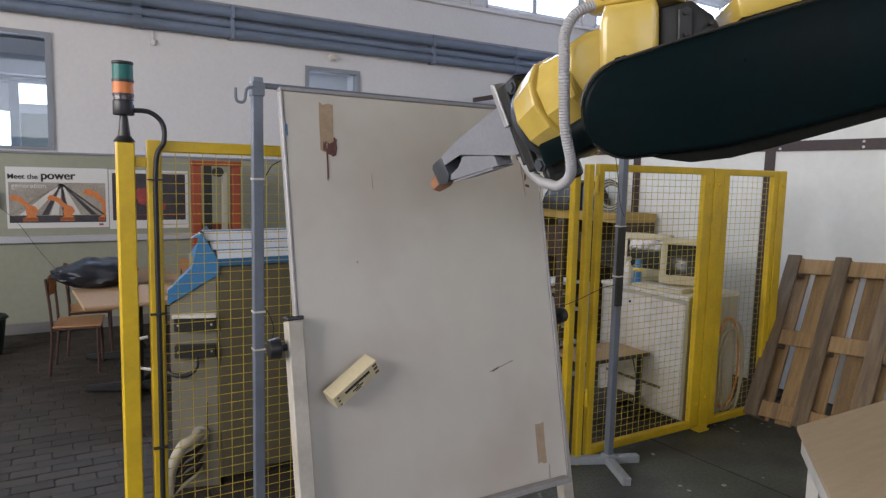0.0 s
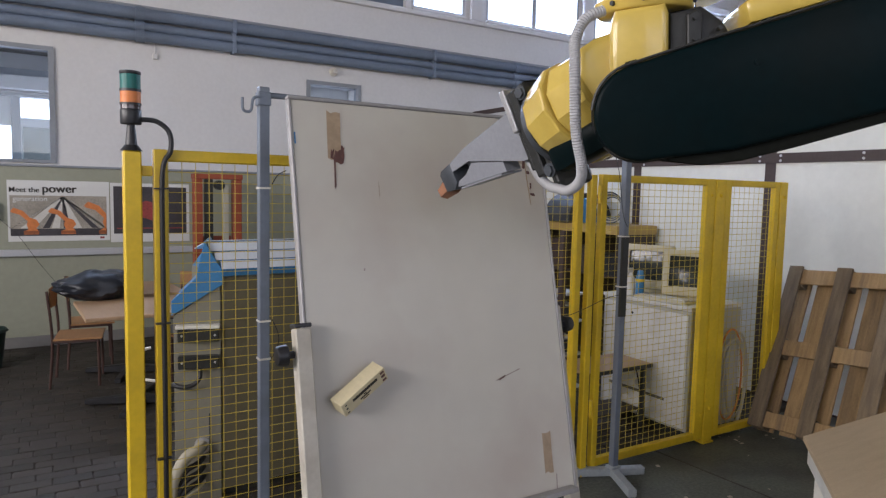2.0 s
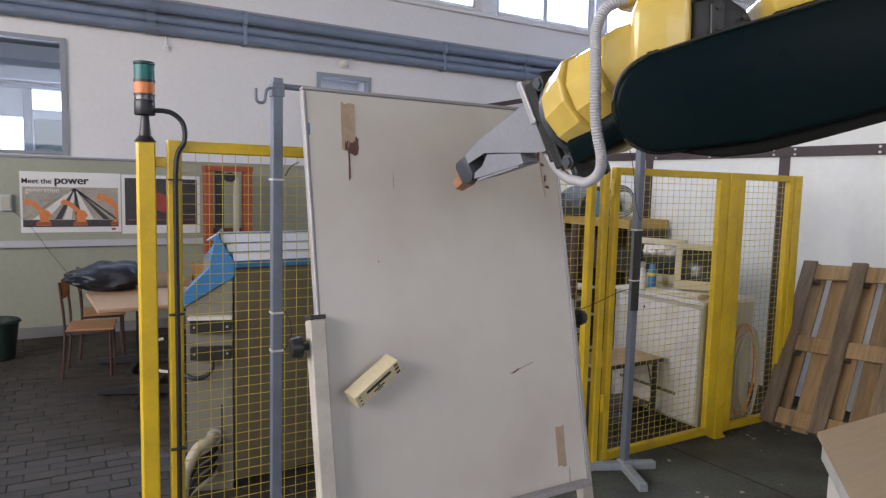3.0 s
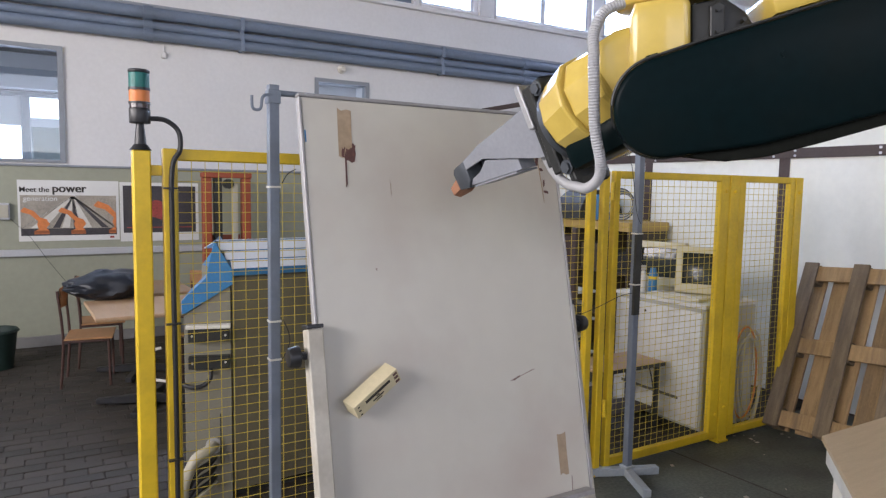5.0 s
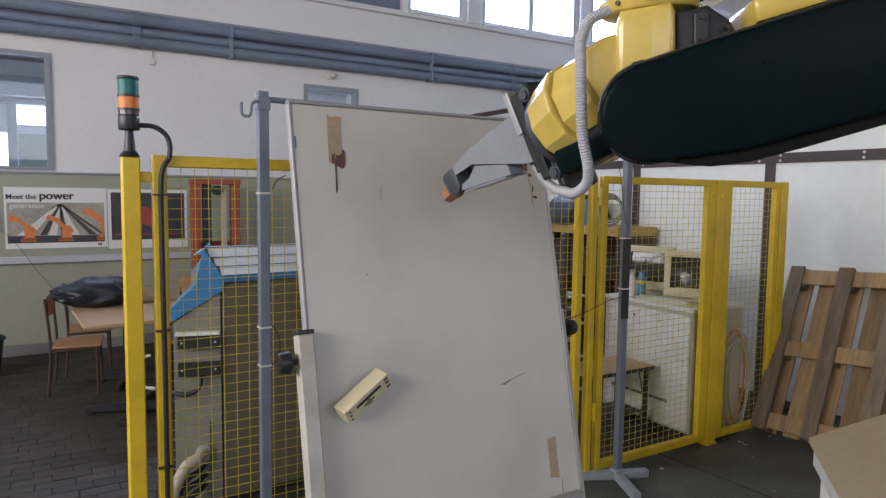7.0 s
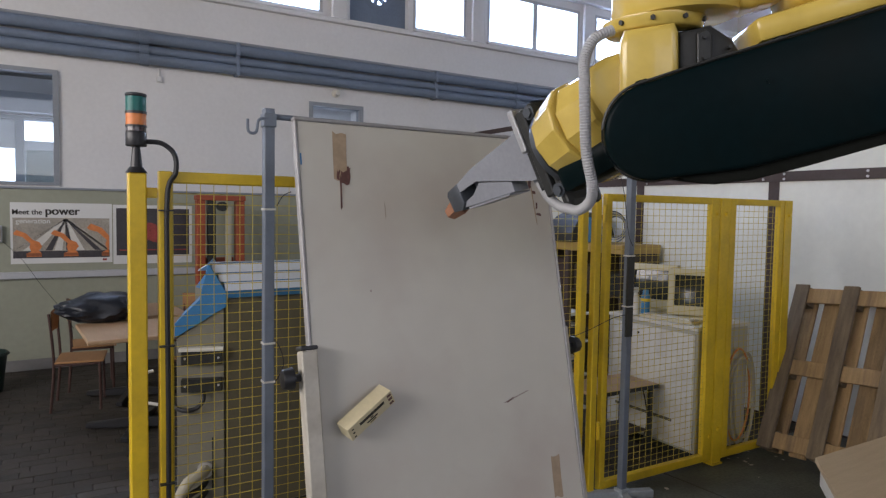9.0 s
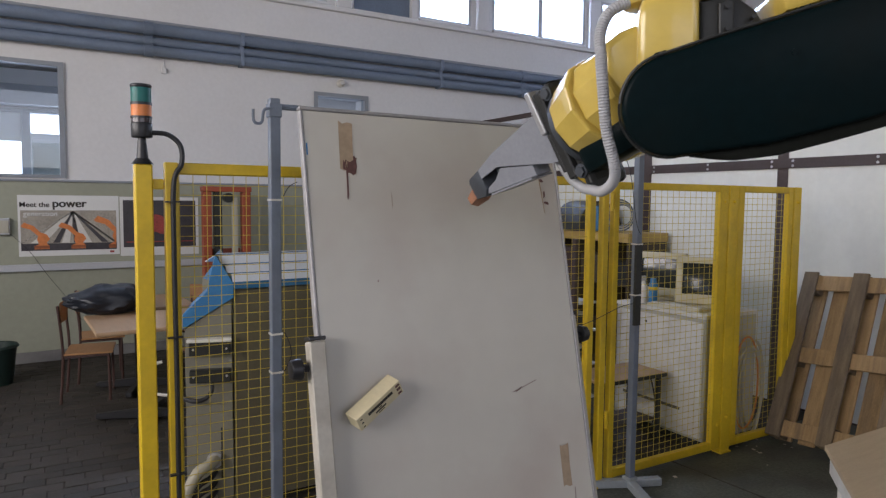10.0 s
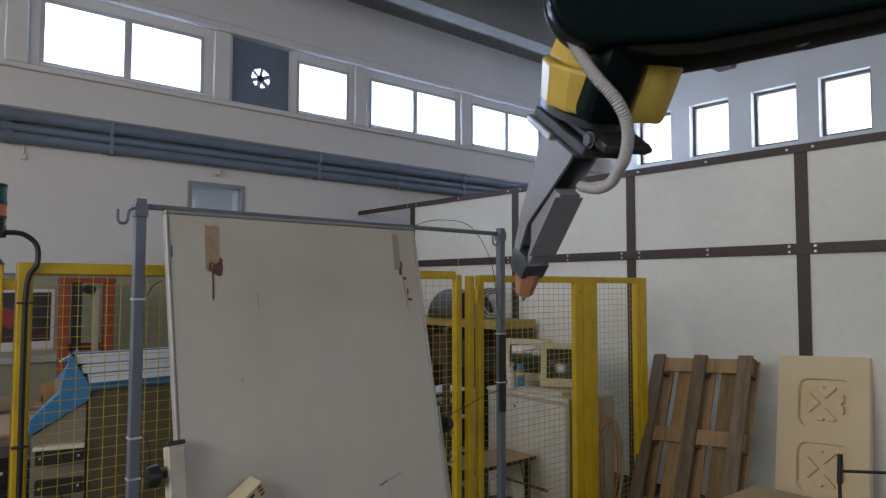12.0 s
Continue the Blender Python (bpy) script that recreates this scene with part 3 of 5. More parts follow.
part("hinge", rod((0.03, -0.03, 1.60), (0.03, -0.03, 1.70), 0.011, seg=10), M_YEL, fp)


def framed(name, label, x0, x1, z0, z1, stile, stile_b):
    g = thing(name, label, "fence", pose(0, YF, 0), "safety fence")
    part("stile", box(x0, x0 + stile, -0.02, 0.02, z0, z1, 0.004), M_YEL, g)
    part("stile", box(x1 - stile_b, x1, -0.02, 0.02, z0, z1, 0.004), M_YEL, g)
    part("top_rail", box(x0 + stile, x1 - stile_b, -0.02, 0.02, z1 - 0.042, z1, 0.004), M_YEL, g)
    part("bottom_rail", box(x0 + stile, x1 - stile_b, -0.02, 0.02, z0, z0 + 0.05, 0.004), M_YEL, g)
    part("wire_mesh", mesh_panel(x0 + stile, x1 - stile_b, z0 + 0.05, z1 - 0.042), M_WIRE, g)
    return g


gate = framed("fence_gate", "yellow steel safety gate with wire mesh, closed", 2.93, 3.932, 0.035, 1.765, 0.042, 0.085)
for z in (0.2, 1.66):
    part("latch_bolt", rod((3.905, -0.03, z), (3.905, -0.019, z), 0.014, seg=8), M_YEL, gate)
fp = thing("fence_post", "yellow square steel fence post", "post", pose(3.983, YF, 0), "safety fence")
part("post", box(-0.046, 0.046, -0.025, 0.025, 0, 1.765, 0.004), M_YEL, fp)
part("base_plate", box(-0.05, 0.05, -0.035, 0.035, 0, 0.012), M_YEL, fp)
for z in (0.24, 1.66):
    part("bolt", rod((0.0, -0.04, z), (0.0, -0.024, z), 0.013, seg=8), M_YEL, fp)
narrow = framed("safety_fence", "narrow yellow steel safety fence panel with wire mesh", 4.036, 4.630, 0.03, 1.765, 0.062, 0.05)
fp = thing("fence_post", "yellow square steel fence post beside the partition", "post", pose(4.677, YF, 0), "safety fence")
part("post", box(-0.042, 0.042, -0.025, 0.025, 0, 1.765, 0.004), M_YEL, fp)
part("base_plate", box(-0.05, 0.05, -0.035, 0.035, 0, 0.012), M_YEL, fp)
part("bolt", rod((0.0, -0.04, 1.66), (0.0, -0.024, 1.66), 0.012, seg=8), M_YEL, fp)

# ---- beacon on its post ----
bp = thing("beacon_post", "yellow steel post carrying the signal beacon", "post", pose(0.48, YF, 0))
part("post", box(-0.032, 0.032, -0.032, 0.032, 0, 1.775, 0.005), M_YEL, bp)
part("base_plate", box(-0.07, 0.07, -0.07, 0.07, 0, 0.012), M_YEL, bp)
part("tie_bar", box(0.033, 0.073, -0.012, 0.012, 1.68, 1.72, 0.003), M_YEL, bp)
bc = thing("signal_beacon", "signal tower lamp with green, amber and dark lenses on a post", "beacon", pose(0.48, YF, 1.775))
part("foot", rod((0, 0, 0), (0, 0, 0.022), 0.040, 0.024, seg=20), M_BLACK, bc, smooth=True)
part("stem", rod((0, 0, 0.022), (0, 0, 0.10), 0.022, 0.014, seg=16), M_BLACK, bc, smooth=True)
part("housing", rod((0, 0, 0.10), (0, 0, 0.155), 0.038, seg=24, bevel=0.004), M_BLACK, bc, smooth=True)
part("dark_lens", rod((0, 0, 0.156), (0, 0, 0.172), 0.0362, seg=24), M_REDL, bc, smooth=True)
part("collar", rod((0, 0, 0.172), (0, 0, 0.180), 0.0385, seg=24), M_BLACK, bc, smooth=True)
part("amber_lens", rod((0, 0, 0.180), (0, 0, 0.222), 0.0365, seg=24), M_AMBER, bc, "amber lens", smooth=True)
part("collar", rod((0, 0, 0.222), (0, 0, 0.232), 0.0385, seg=24), M_BLACK, bc, smooth=True)
part("green_lens", rod((0, 0, 0.232), (0, 0, 0.286), 0.0365, seg=24), M_GREEN, bc, "dark green lens", smooth=True)
part("cap", rod((0, 0, 0.286), (0, 0, 0.300), 0.0385, seg=24, bevel=0.005), M_BLACK, bc, smooth=True)
cb = thing("beacon_cable", "black cable from the beacon down the fence post", "cable", pose(0, YF, 0))
part("cable", tube([(0.515, -0.01, 1.895), (0.57, -0.02, 1.89), (0.612, -0.03, 1.85), (0.615, -0.036, 1.78), (0.585, -0.034, 1.70), (0.582, -0.033, 1.4), (0.584, -0.033, 0.8), (0.582, -0.033, 0.02)], 0.0095, seg=8), M_RUBBER, cb, smooth=True)
for z in (1.63, 1.1, 0.55):
    part("cable_tie", box(0.552, 0.608, -0.046, -0.026, z, z + 0.006), M_BLACK, cb)

# ---- grey rack in front of the fence ----
YR = 2.92
rack = thing("hanging_rack", "blue-grey steel rack with two posts and a top bar", "rack", pose(0, YR, 0))
for x, s in ((0.96, -1), (3.035, 1)):
    part("post", box(x - 0.021, x + 0.021, -0.02, 0.02, 0.03, 2.05, 0.003), M_GREY, rack)
    part("collar", box(x - 0.026, x + 0.026, -0.026, 0.026, 1.975, 2.03, 0.003), M_GREY, rack)
    for a, reach in ((245, 0.30), (339, 0.19), (155, 0.25)):
        part("foot", box(0.02, reach, -0.025, 0.025, 0.0, 0.045, 0.004, m=pose(x, 0, 0, 0, 0, a)), M_LGREY, rack)
    part("hub", box(x - 0.035, x + 0.035, -0.03, 0.03, 0.0, 0.06, 0.004), M_LGREY, rack)
    hk = tube([(x + s * 0.0, -0.02, 2.01), (x - 0.045, -0.025, 2.0), (x - 0.055, -0.025, 1.955), (x - 0.07, -0.025, 1.945), (x - 0.088, -0.025, 1.955), (x - 0.09, -0.025, 2.0)], 0.006, seg=8)
    part("hook", hk, M_GREY, rack, smooth=True)
part("top_bar", rod((0.97, 0, 2.02), (3.03, 0, 2.015), 0.012, seg=12), M_GREY, rack, smooth=True)
for x, z in ((0.96, 1.64), (0.96, 1.09), (0.96, 0.93), (3.035, 1.41), (3.035, 1.12)):
    tie = part("cable_tie", box(x - 0.024, x + 0.024, -0.023, 0.023, z, z + 0.008), M_WHITE, rack, "white plastic tie")
part("dark_tape", box(3.0125, 3.0575, -0.0215, -0.005, 0.95, 1.42), M_CAST, rack, "dark worn tape")
wire = thing("loose_wire", "thin dark wire hanging from the rack post", "cable", pose(0, YR, 0), "loose wires")
part("wire", tube([(0.99, -0.02, 1.10), (1.01, -0.03, 1.05), (1.015, -0.03, 1.0), (0.995, -0.025, 0.95), (0.985, -0.022, 0.935)], 0.002, seg=5), M_RUBBER, wire)
wire = thing("loose_wire", "thin dark wire hanging from the rack post", "cable", pose(0, YR, 0), "loose wires")
part("wire", tube([(2.35, -0.01, 2.02), (2.55, 0.02, 2.07), (2.80, 0.02, 2.05), (2.93, -0.02, 1.85), (2.99, -0.03, 1.55), (3.03, -0.03, 1.47)], 0.002, seg=5), M_RUBBER, wire)
wire = thing("loose_wire", "thin dark wire hanging on the green wall", "cable", pose(0, YL - 0.055, 0), "loose wires")
part("wire", tube([(-0.20, 0, 1.32), (-0.02, 0, 1.12), (0.14, 0, 0.86), (0.30, 0, 0.62), (0.42, 0, 0.40)], 0.0022, seg=5), M_RUBBER, wire)
wire = thing("loose_wire", "thin dark wire between the fence and the rack post", "cable", pose(0, YR, 0), "loose wires")
part("wire", tube([(0.99, -0.02, 1.66), (1.03, 0.03, 1.70), (1.08, 0.08, 1.72)], 0.002, seg=5), M_RUBBER, wire)
wire = thing("loose_wire", "thin dark wire between the fence and the rack post", "cable", pose(0, YR, 0), "loose wires")
part("wire", tube([(2.66, 0.02, 0.98), (2.80, 0.05, 1.0), (2.95, 0.02, 1.06), (3.03, -0.02, 1.08)], 0.002, seg=5), M_RUBBER, wire)

# ---- whiteboard, leaning back ----
BW, BH, LEAN = 1.046, 1.482, 12.4
board = thing("whiteboard", "worn leaning whiteboard with aluminium edge and white stand", "whiteboard", pose(0.902, 2.078, 0.495, -LEAN, 0, 0))
part("panel", box(0.0, BW, 0.0, 0.022, 0.0, BH, 0.002), M_BOARD, board)
part("edge_strip", box(-0.012, -0.001, -0.004, 0.026, 0, BH, 0.003), M_EDGE, board)
part("edge_strip", box(BW + 0.001, BW + 0.012, -0.004, 0.026, 0, BH, 0.003), M_EDGE, board)
part("edge_strip", box(-0.012, BW + 0.012, -0.004, 0.026, BH + 0.001, BH + 0.014, 0.003), M_EDGE, board)
part("edge_strip", box(-0.012, BW + 0.012, -0.004, 0.026, -0.014, -0.001, 0.003), M_EDGE, board)
for x, s in ((-0.030, -1), (BW + 0.024, 1)):
    py0, py1 = (-0.06, -0.012) if s < 0 else (0.028, 0.074)
    part("stand_post", box(x - 0.026, x + 0.026, py0, py1, -0.47, 0.72, 0.004), M_STAND, board, "white painted steel post")
    part("end_cap", box(x - 0.028, x + 0.028, py0 - 0.002, py1 + 0.002, 0.722, 0.735, 0.003), M_BLACK, board)
    kn = part("knob", rod((x + s * 0.028, (py0 + py1) / 2, 0.64), (x + s * 0.05, (py0 + py1) / 2, 0.64), 0.012, seg=12), M_BLACK, board, "black plastic clamping knob")
    bmk = rod((x + s * 0.05, (py0 + py1) / 2, 0.64), (x + s * 0.085, (py0 + py1) / 2, 0.64), 0.036, 0.030, seg=10, bevel=0.004)
    part("grip", bmk, M_BLACK, kn, smooth=True)
    part("foot_bar", box(x - 0.026, x + 0.026, -0.30, 0.32, -0.03, 0.02, 0.004, m=pose(0, 0, -0.475) @ pose(0, 0, 0, LEAN, 0, 0)), M_STAND, board)
part("pen_tray", box(0.55, BW - 0.02, -0.05, -0.003, 0.0, 0.02, 0.003), M_EDGE, board)


def patch(x, z, w, h, material, turn=0.0, name="tape", label="", lift=0.0015, rough=0.0):
    pts = []
    for i in range(10):
        a, b = [(-.5, -.5), (-.2, -.5), (.2, -.5), (.5, -.5), (.5, 0), (.5, .5), (.2, .5), (-.2, .5), (-.5, .5), (-.5, 0)][i]
        pts.append((a * w + random.uniform(-1, 1) * rough * w, b * h + random.uniform(-1, 1) * rough * h))
    bm = prism(pts, -lift, -0.0004)
    bmesh.ops.transform(bm, matrix=pose(x, 0, z, 0, turn, 0), verts=bm.verts)
    return part(name, bm, material, board, label)


patch(0.143, 1.365, 0.050, 0.165, M_TAPE, 2, label="brown aged tape", rough=0.04)
patch(0.157, 1.292, 0.034, 0.045, M_GLUE, 5, "stain", "dark red glue stain", 0.002, 0.12)
patch(0.139, 1.24, 0.006, 0.11, M_GLUE, 2, "stain", "dark red glue stain", 0.0022, 0.1)
patch(0.945, 1.38, 0.032, 0.16, M_TAPEP, 3, label="pale tape", rough=0.05)
patch(0.965, 1.23, 0.004, 0.17, M_TAPE, -4, "stain", "thin brown drip", rough=0.2)
patch(0.985, 1.175, 0.022, 0.010, M_GLUE, 10, "stain", "dark glue speck", rough=0.15)
patch(0.93, 0.16, 0.040, 0.15, M_TAPE, 1, label="brown aged tape", rough=0.03)
patch(0.775, 0.475, 0.10, 0.0035, M_INK, -15, "ink_line", "short dark ink stroke", rough=0.2)
patch(0.75, 0.468, 0.03, 0.006, M_GLUE, -22, "ink_line", "short red ink stroke", rough=0.2)
patch(0.22, 0.90, 0.006, 0.008, M_INK, 0, "ink_line", "ink speck", rough=0.2)
patch(0.96, 0.04, 0.004, 0.05, M_INK, 5, "ink_line", "ink stroke", rough=0.2)
patch(0.005, 1.35, 0.005, 0.04, M_BLUE, 0, "label", "small blue sticker")
for x, z, w, h in ((0.132, 1.30, 0.012, 0.03), (0.172, 1.318, 0.012, 0.022), (0.955, 1.30, 0.012, 0.03), (0.972, 1.265, 0.016, 0.012), (0.98, 1.21, 0.006, 0.03), (0.962, 1.33, 0.010, 0.02)):
    patch(x, z, w, h, M_GLUE, 8, "stain", "dark glue speck", 0.0024, 0.2)
patch(0.30, 1.18, 0.003, 0.05, M_TAPEP, 0, "stain", "thin drip", rough=0.2)

# ---- card box held on the board ----
bxw, bxh, bxd = 0.188, 0.052, 0.058
cbx = thing("card_box", "cream card box with dark print stuck on the whiteboard", "box", board.matrix_basis @ pose(0.140, -0.026, 0.520, 0, -33, 0) @ pose(0, 0, 0, 27, 0, 0))
part("carton", box(-bxw / 2, bxw / 2, -bxd, 0.0, -bxh / 2, bxh / 2, 0.0015), M_CARD, cbx)
part("printed_band", box(-0.05, 0.055, -bxd - 0.001, -bxd - 0.0002, 0.003, 0.013), M_PRINT, cbx)
part("printed_line", box(-0.025, 0.02, -bxd - 0.001, -bxd - 0.0002, -0.012, -0.007), M_PRINT, cbx)
part("printed_line", box(-0.008, 0.004, -bxd - 0.001, -bxd - 0.0002, -0.004, 0.0), M_PRINT, cbx)
part("printed_line", box(-0.015, 0.01, -bxd - 0.001, -bxd - 0.0002, -0.019, -0.016), M_PRINT, cbx)
part("end_mark", box(bxw / 2 + 0.0002, bxw / 2 + 0.001, -bxd * 0.8, -bxd * 0.3, -0.012, 0.004), M_GLUE, cbx)
for a, b in ((-0.020, -0.012), (-0.004, 0.005), (0.011, 0.019)):
    part("printed_mark", box(bxw / 2 - 0.022, bxw / 2 - 0.006, -bxd - 0.001, -bxd - 0.0002, a, b), M_GLUE, cbx)
    part("printed_mark", box(-bxw / 2 + 0.012, -bxw / 2 + 0.02, -bxd - 0.001, -bxd - 0.0002, a, b - 0.004), M_PRINT, cbx)

# ---- posters on the left wall ----
def poster(x0, z0, w, h, label):
    p = thing("poster", label, "poster", pose(x0, YL - 0.0135, z0), "posters")
    part("sheet", box(0, w, -0.002, 0, 0, h), M_PAPER, p)
    return p


po = poster(-0.105, 1.062, 0.890, 0.605, "printed poster of orange robot arms under a headline")
part("picture", box(0.02, 0.865, -0.0032, -0.0022, 0.055, 0.455), M_PGREY, po)
for a, w, mm in ((-70, 0.05, M_PLIGHT), (-58, 0.03, M_PDARK), (-44, 0.06, M_PLIGHT), (-25, 0.03, M_PDARK), (-12, 0.035, M_PLIGHT), (6, 0.03, M_PDARK), (20, 0.05, M_PLIGHT), (42, 0.03, M_PDARK), (54, 0.05, M_PLIGHT), (68, 0.05, M_PLIGHT)):
    sl = math.tan(radians(a))
    pts = [(0.47 - w / 5, 0.445), (0.47 + w / 5, 0.445), (min(0.86, max(0.03, 0.47 + 0.32 * sl + w)), 0.13), (min(0.84, max(0.025, 0.47 + 0.32 * sl - w)), 0.13)]
    part("ray", prism(pts, -0.0040, -0.0034), mm, po)
part("ground_print", box(0.02, 0.865, -0.0046, -0.0041, 0.055, 0.125), M_PDARK, po)
for x, s in ((0.14, 1.0), (0.46, 1.0), (0.80, 1.25)):
    arm = [(-0.09, 0.30), (-0.06, 0.335), (0.02, 0.30), (0.075, 0.235), (0.13, 0.215), (0.155, 0.17), (0.125, 0.13), (0.15, 0.10), (0.15, 0.07), (0.02, 0.07), (0.025, 0.10), (0.06, 0.12), (0.045, 0.165), (0.055, 0.20), (-0.01, 0.265), (-0.075, 0.285)]
    pts = [(min(0.86, x - 0.03 + a * s), 0.07 + (b - 0.07) * s) for a, b in arm]
    part("robot_print", prism(pts, -0.0056, -0.0049), M_PORANGE, po)
    part("robot_base_print", box(x - 0.01, min(0.86, x + 0.12), -0.0060, -0.0057, 0.075, 0.105), M_PBROWN, po)
for k in (0.0, 0.0025):
    words("Meet the", 0.070, pose(0.012 + k, -0.0030 - 0.1 * k, 0.488, 90, 0, 0), M_PRINT, "headline", po, bold=0.0006)
for k in (0.0, 0.003, 0.006):
    words("power", 0.114, pose(0.290 + k, -0.0030 - 0.1 * k, 0.488, 90, 0, 0), M_PRINT, "headline", po, bold=0.0008)
words("generation", 0.068, pose(0.045, -0.0075, 0.400, 90, 0, 0), M_PAPER, "headline", po, "white lettering", bold=0.0004)
part("logo_block", box(0.80, 0.84, -0.0031, -0.0022, 0.02, 0.04), M_PRED, po)
po = poster(0.795, 1.04, 0.78, 0.62, "dark printed poster with red glowing shapes in a white border")
part("picture", box(0.03, 0.75, -0.0032, -0.0022, 0.09, 0.585), M_PDARK, po)
for x, z, r in ((0.36, 0.33, 0.09), (0.40, 0.28, 0.05), (0.30, 0.40, 0.04), (0.52, 0.22, 0.035)):
    pts = [(x + r * (1 + 0.4 * random.uniform(-1, 1)) * math.cos(a), z + r * (1 + 0.4 * random.uniform(-1, 1)) * math.sin(a)) for a in (2 * math.pi * i / 11 for i in range(11))]
    part("glow_print", prism(pts, -0.0042 - 0.0006 * r, -0.0034), M_PRED, po)
part("line_print", box(0.06, 0.72, -0.0042, -0.0034, 0.14, 0.15), M_PRED, po)

# ---- wall fittings ----
wl = thing("wall_lamp", "small round white bulkhead lamp under the pipes", "lamp", pose(3.25, YL - 0.001, 3.06))
part("base", rod((0, 0, 0), (0, -0.03, 0), 0.05, seg=18), M_WHITE, wl, smooth=True)
part("cover", rod((0, -0.03, 0), (0, -0.075, 0), 0.043, 0.025, seg=18), M_WHITE, wl, smooth=True)
for x in (1.25, 6.9):
    sb = thing("switch_box", "small white switch box on the wall", "switch", pose(x, YL - 0.001, 3.0), "switch boxes")
    part("box", box(-0.025, 0.025, -0.03, 0, -0.03, 0.03, 0.004), M_WALL, sb)
    part("conduit", rod((0, -0.012, 0.03), (0, -0.012, 0.14), 0.006, seg=8), M_WALL, sb)
sb = thing("socket_box", "grey socket box on the green wall", "switch", pose(-0.22, YL - 0.013, 1.36))
part("box", box(-0.05, 0.05, -0.05, 0, -0.08, 0.08, 0.006), M_FRAME, sb)
part("plate", box(-0.04, 0.04, -0.056, -0.051, -0.06, 0.06, 0.003), M_BEIGE, sb)
# ---- orange rack against the left wall ----
ork = thing("orange_lift_frame", "orange steel lifting frame with mast and dark chain", "rack", pose(1.77, 7.45, 0))
for x in (-0.20, 0.20):
    part("upright", box(x - 0.042, x + 0.042, -0.06, 0.06, 0.0, 1.72, 0.006), M_ORANGE, ork)
part("inner_mast", box(-0.13, -0.05, -0.04, 0.04, 0.05, 1.74, 0.004), M_CAST, ork)
part("inner_mast", box(0.06, 0.11, -0.04, 0.04, 0.05, 1.66, 0.004), M_BEIGE, ork)
part("head_bar", box(-0.25, 0.25, -0.07, 0.07, 1.721, 1.775, 0.006), M_ORANGE, ork)
part("pulley", rod((0.02, -0.05, 1.66), (0.02, 0.05, 1.66), 0.05, seg=16), M_CAST, ork)
for z in (0.25, 1.05):
    part("cross_bar", box(-0.155, 0.155, 0.062, 0.10, z, z + 0.07, 0.004), M_ORANGE, ork)
part("base", box(-0.32, 0.32, -0.45, 0.12, 0.0, 0.10, 0.01), M_ORANGE, ork)

# ---- tables and chairs ----
def table(m, label):
    t = thing("cafe_table", label, "table", m, "canteen tables")
    part("tabletop", box(-0.38, 0.38, -0.395, 0.395, 0.722, 0.75, 0.006), M_TTOP, t)
    part("column", rod((0, 0, 0.05), (0, 0, 0.72), 0.05, seg=14), M_BLACK, t, smooth=True)
    part("top_plate", box(-0.2, 0.2, -0.2, 0.2, 0.708, 0.721), M_BLACK, t)
    for a in (65, 155, 245, 335):
        bm = box(0.02, 0.37, -0.026, 0.026, 0.012, 0.085, 0.006)
        for v in bm.verts:
            v.co.z -= max(0, v.co.x - 0.1) * 0.13 if v.co.z > 0.03 else 0
        bmesh.ops.transform(bm, matrix=pose(0, 0, 0, 0, 0, a), verts=bm.verts)
        part("foot", bm, M_BLACK, t)
    return t


table(pose(0.768, 5.555, 0, 0, 0, 3.1), "square beech-topped table on a black cross foot")
table(pose(0.82, 6.50, 0, 0, 0, 3), "square beech-topped table on a black cross foot")


def chair():
    c = thing("chair", "brown steel chair with curved orange plywood seat and back", "chair", None, "canteen chairs")
    bm = box(-0.2, 0.2, -0.15, 0.2, 0.39, 0.405, 0.004)
    part("seat", bm, M_CWOOD, c)
    bm = bmesh.new()
    for i in range(9):
        x = -0.2 + 0.05 * i
        d = 0.03 * (1 - (x / 0.2) ** 2)
        for z in (0.62, 0.79):
            bm.verts.new((x, 0.21 + d, z))
    bm.verts.ensure_lookup_table()
    for i in range(8):
        bm.faces.new([bm.verts[2 * i + k] for k in (0, 2, 3, 1)])
    bmesh.ops.solidify(bm, geom=bm.faces[:], thickness=0.012)
    part("backrest", bm, M_CWOOD, c, smooth=True)
    for x in (-0.185, 0.185):
        part("rear_leg", tube([(x, 0.23, 0.0), (x, 0.205, 0.40), (x, 0.235, 0.79)], 0.011, seg=8), M_CLEG, c, smooth=True)
        part("front_leg", rod((x, -0.125, 0.0), (x, -0.12, 0.39), 0.011, seg=8), M_CLEG, c, smooth=True)
        part("side_rail", rod((x, -0.12, 0.378), (x, 0.205, 0.378), 0.010, seg=8), M_CLEG, c, smooth=True)
    part("cross_rail", rod((-0.185, -0.12, 0.376), (0.185, -0.12, 0.376), 0.009, seg=8), M_CLEG, c, smooth=True)
    return c


c0 = chair()
c0.matrix_basis = pose(0.455, 6.40, 0, 0, 0, 82)
copy_thing(c0, pose(0.58, 7.02, 0, 0, 0, 88))
copy_thing(c0, pose(1.40, 6.95, 0, 0, 0, -35))
copy_thing(c0, pose(1.30, 6.0, 0, 0, 0, 200))

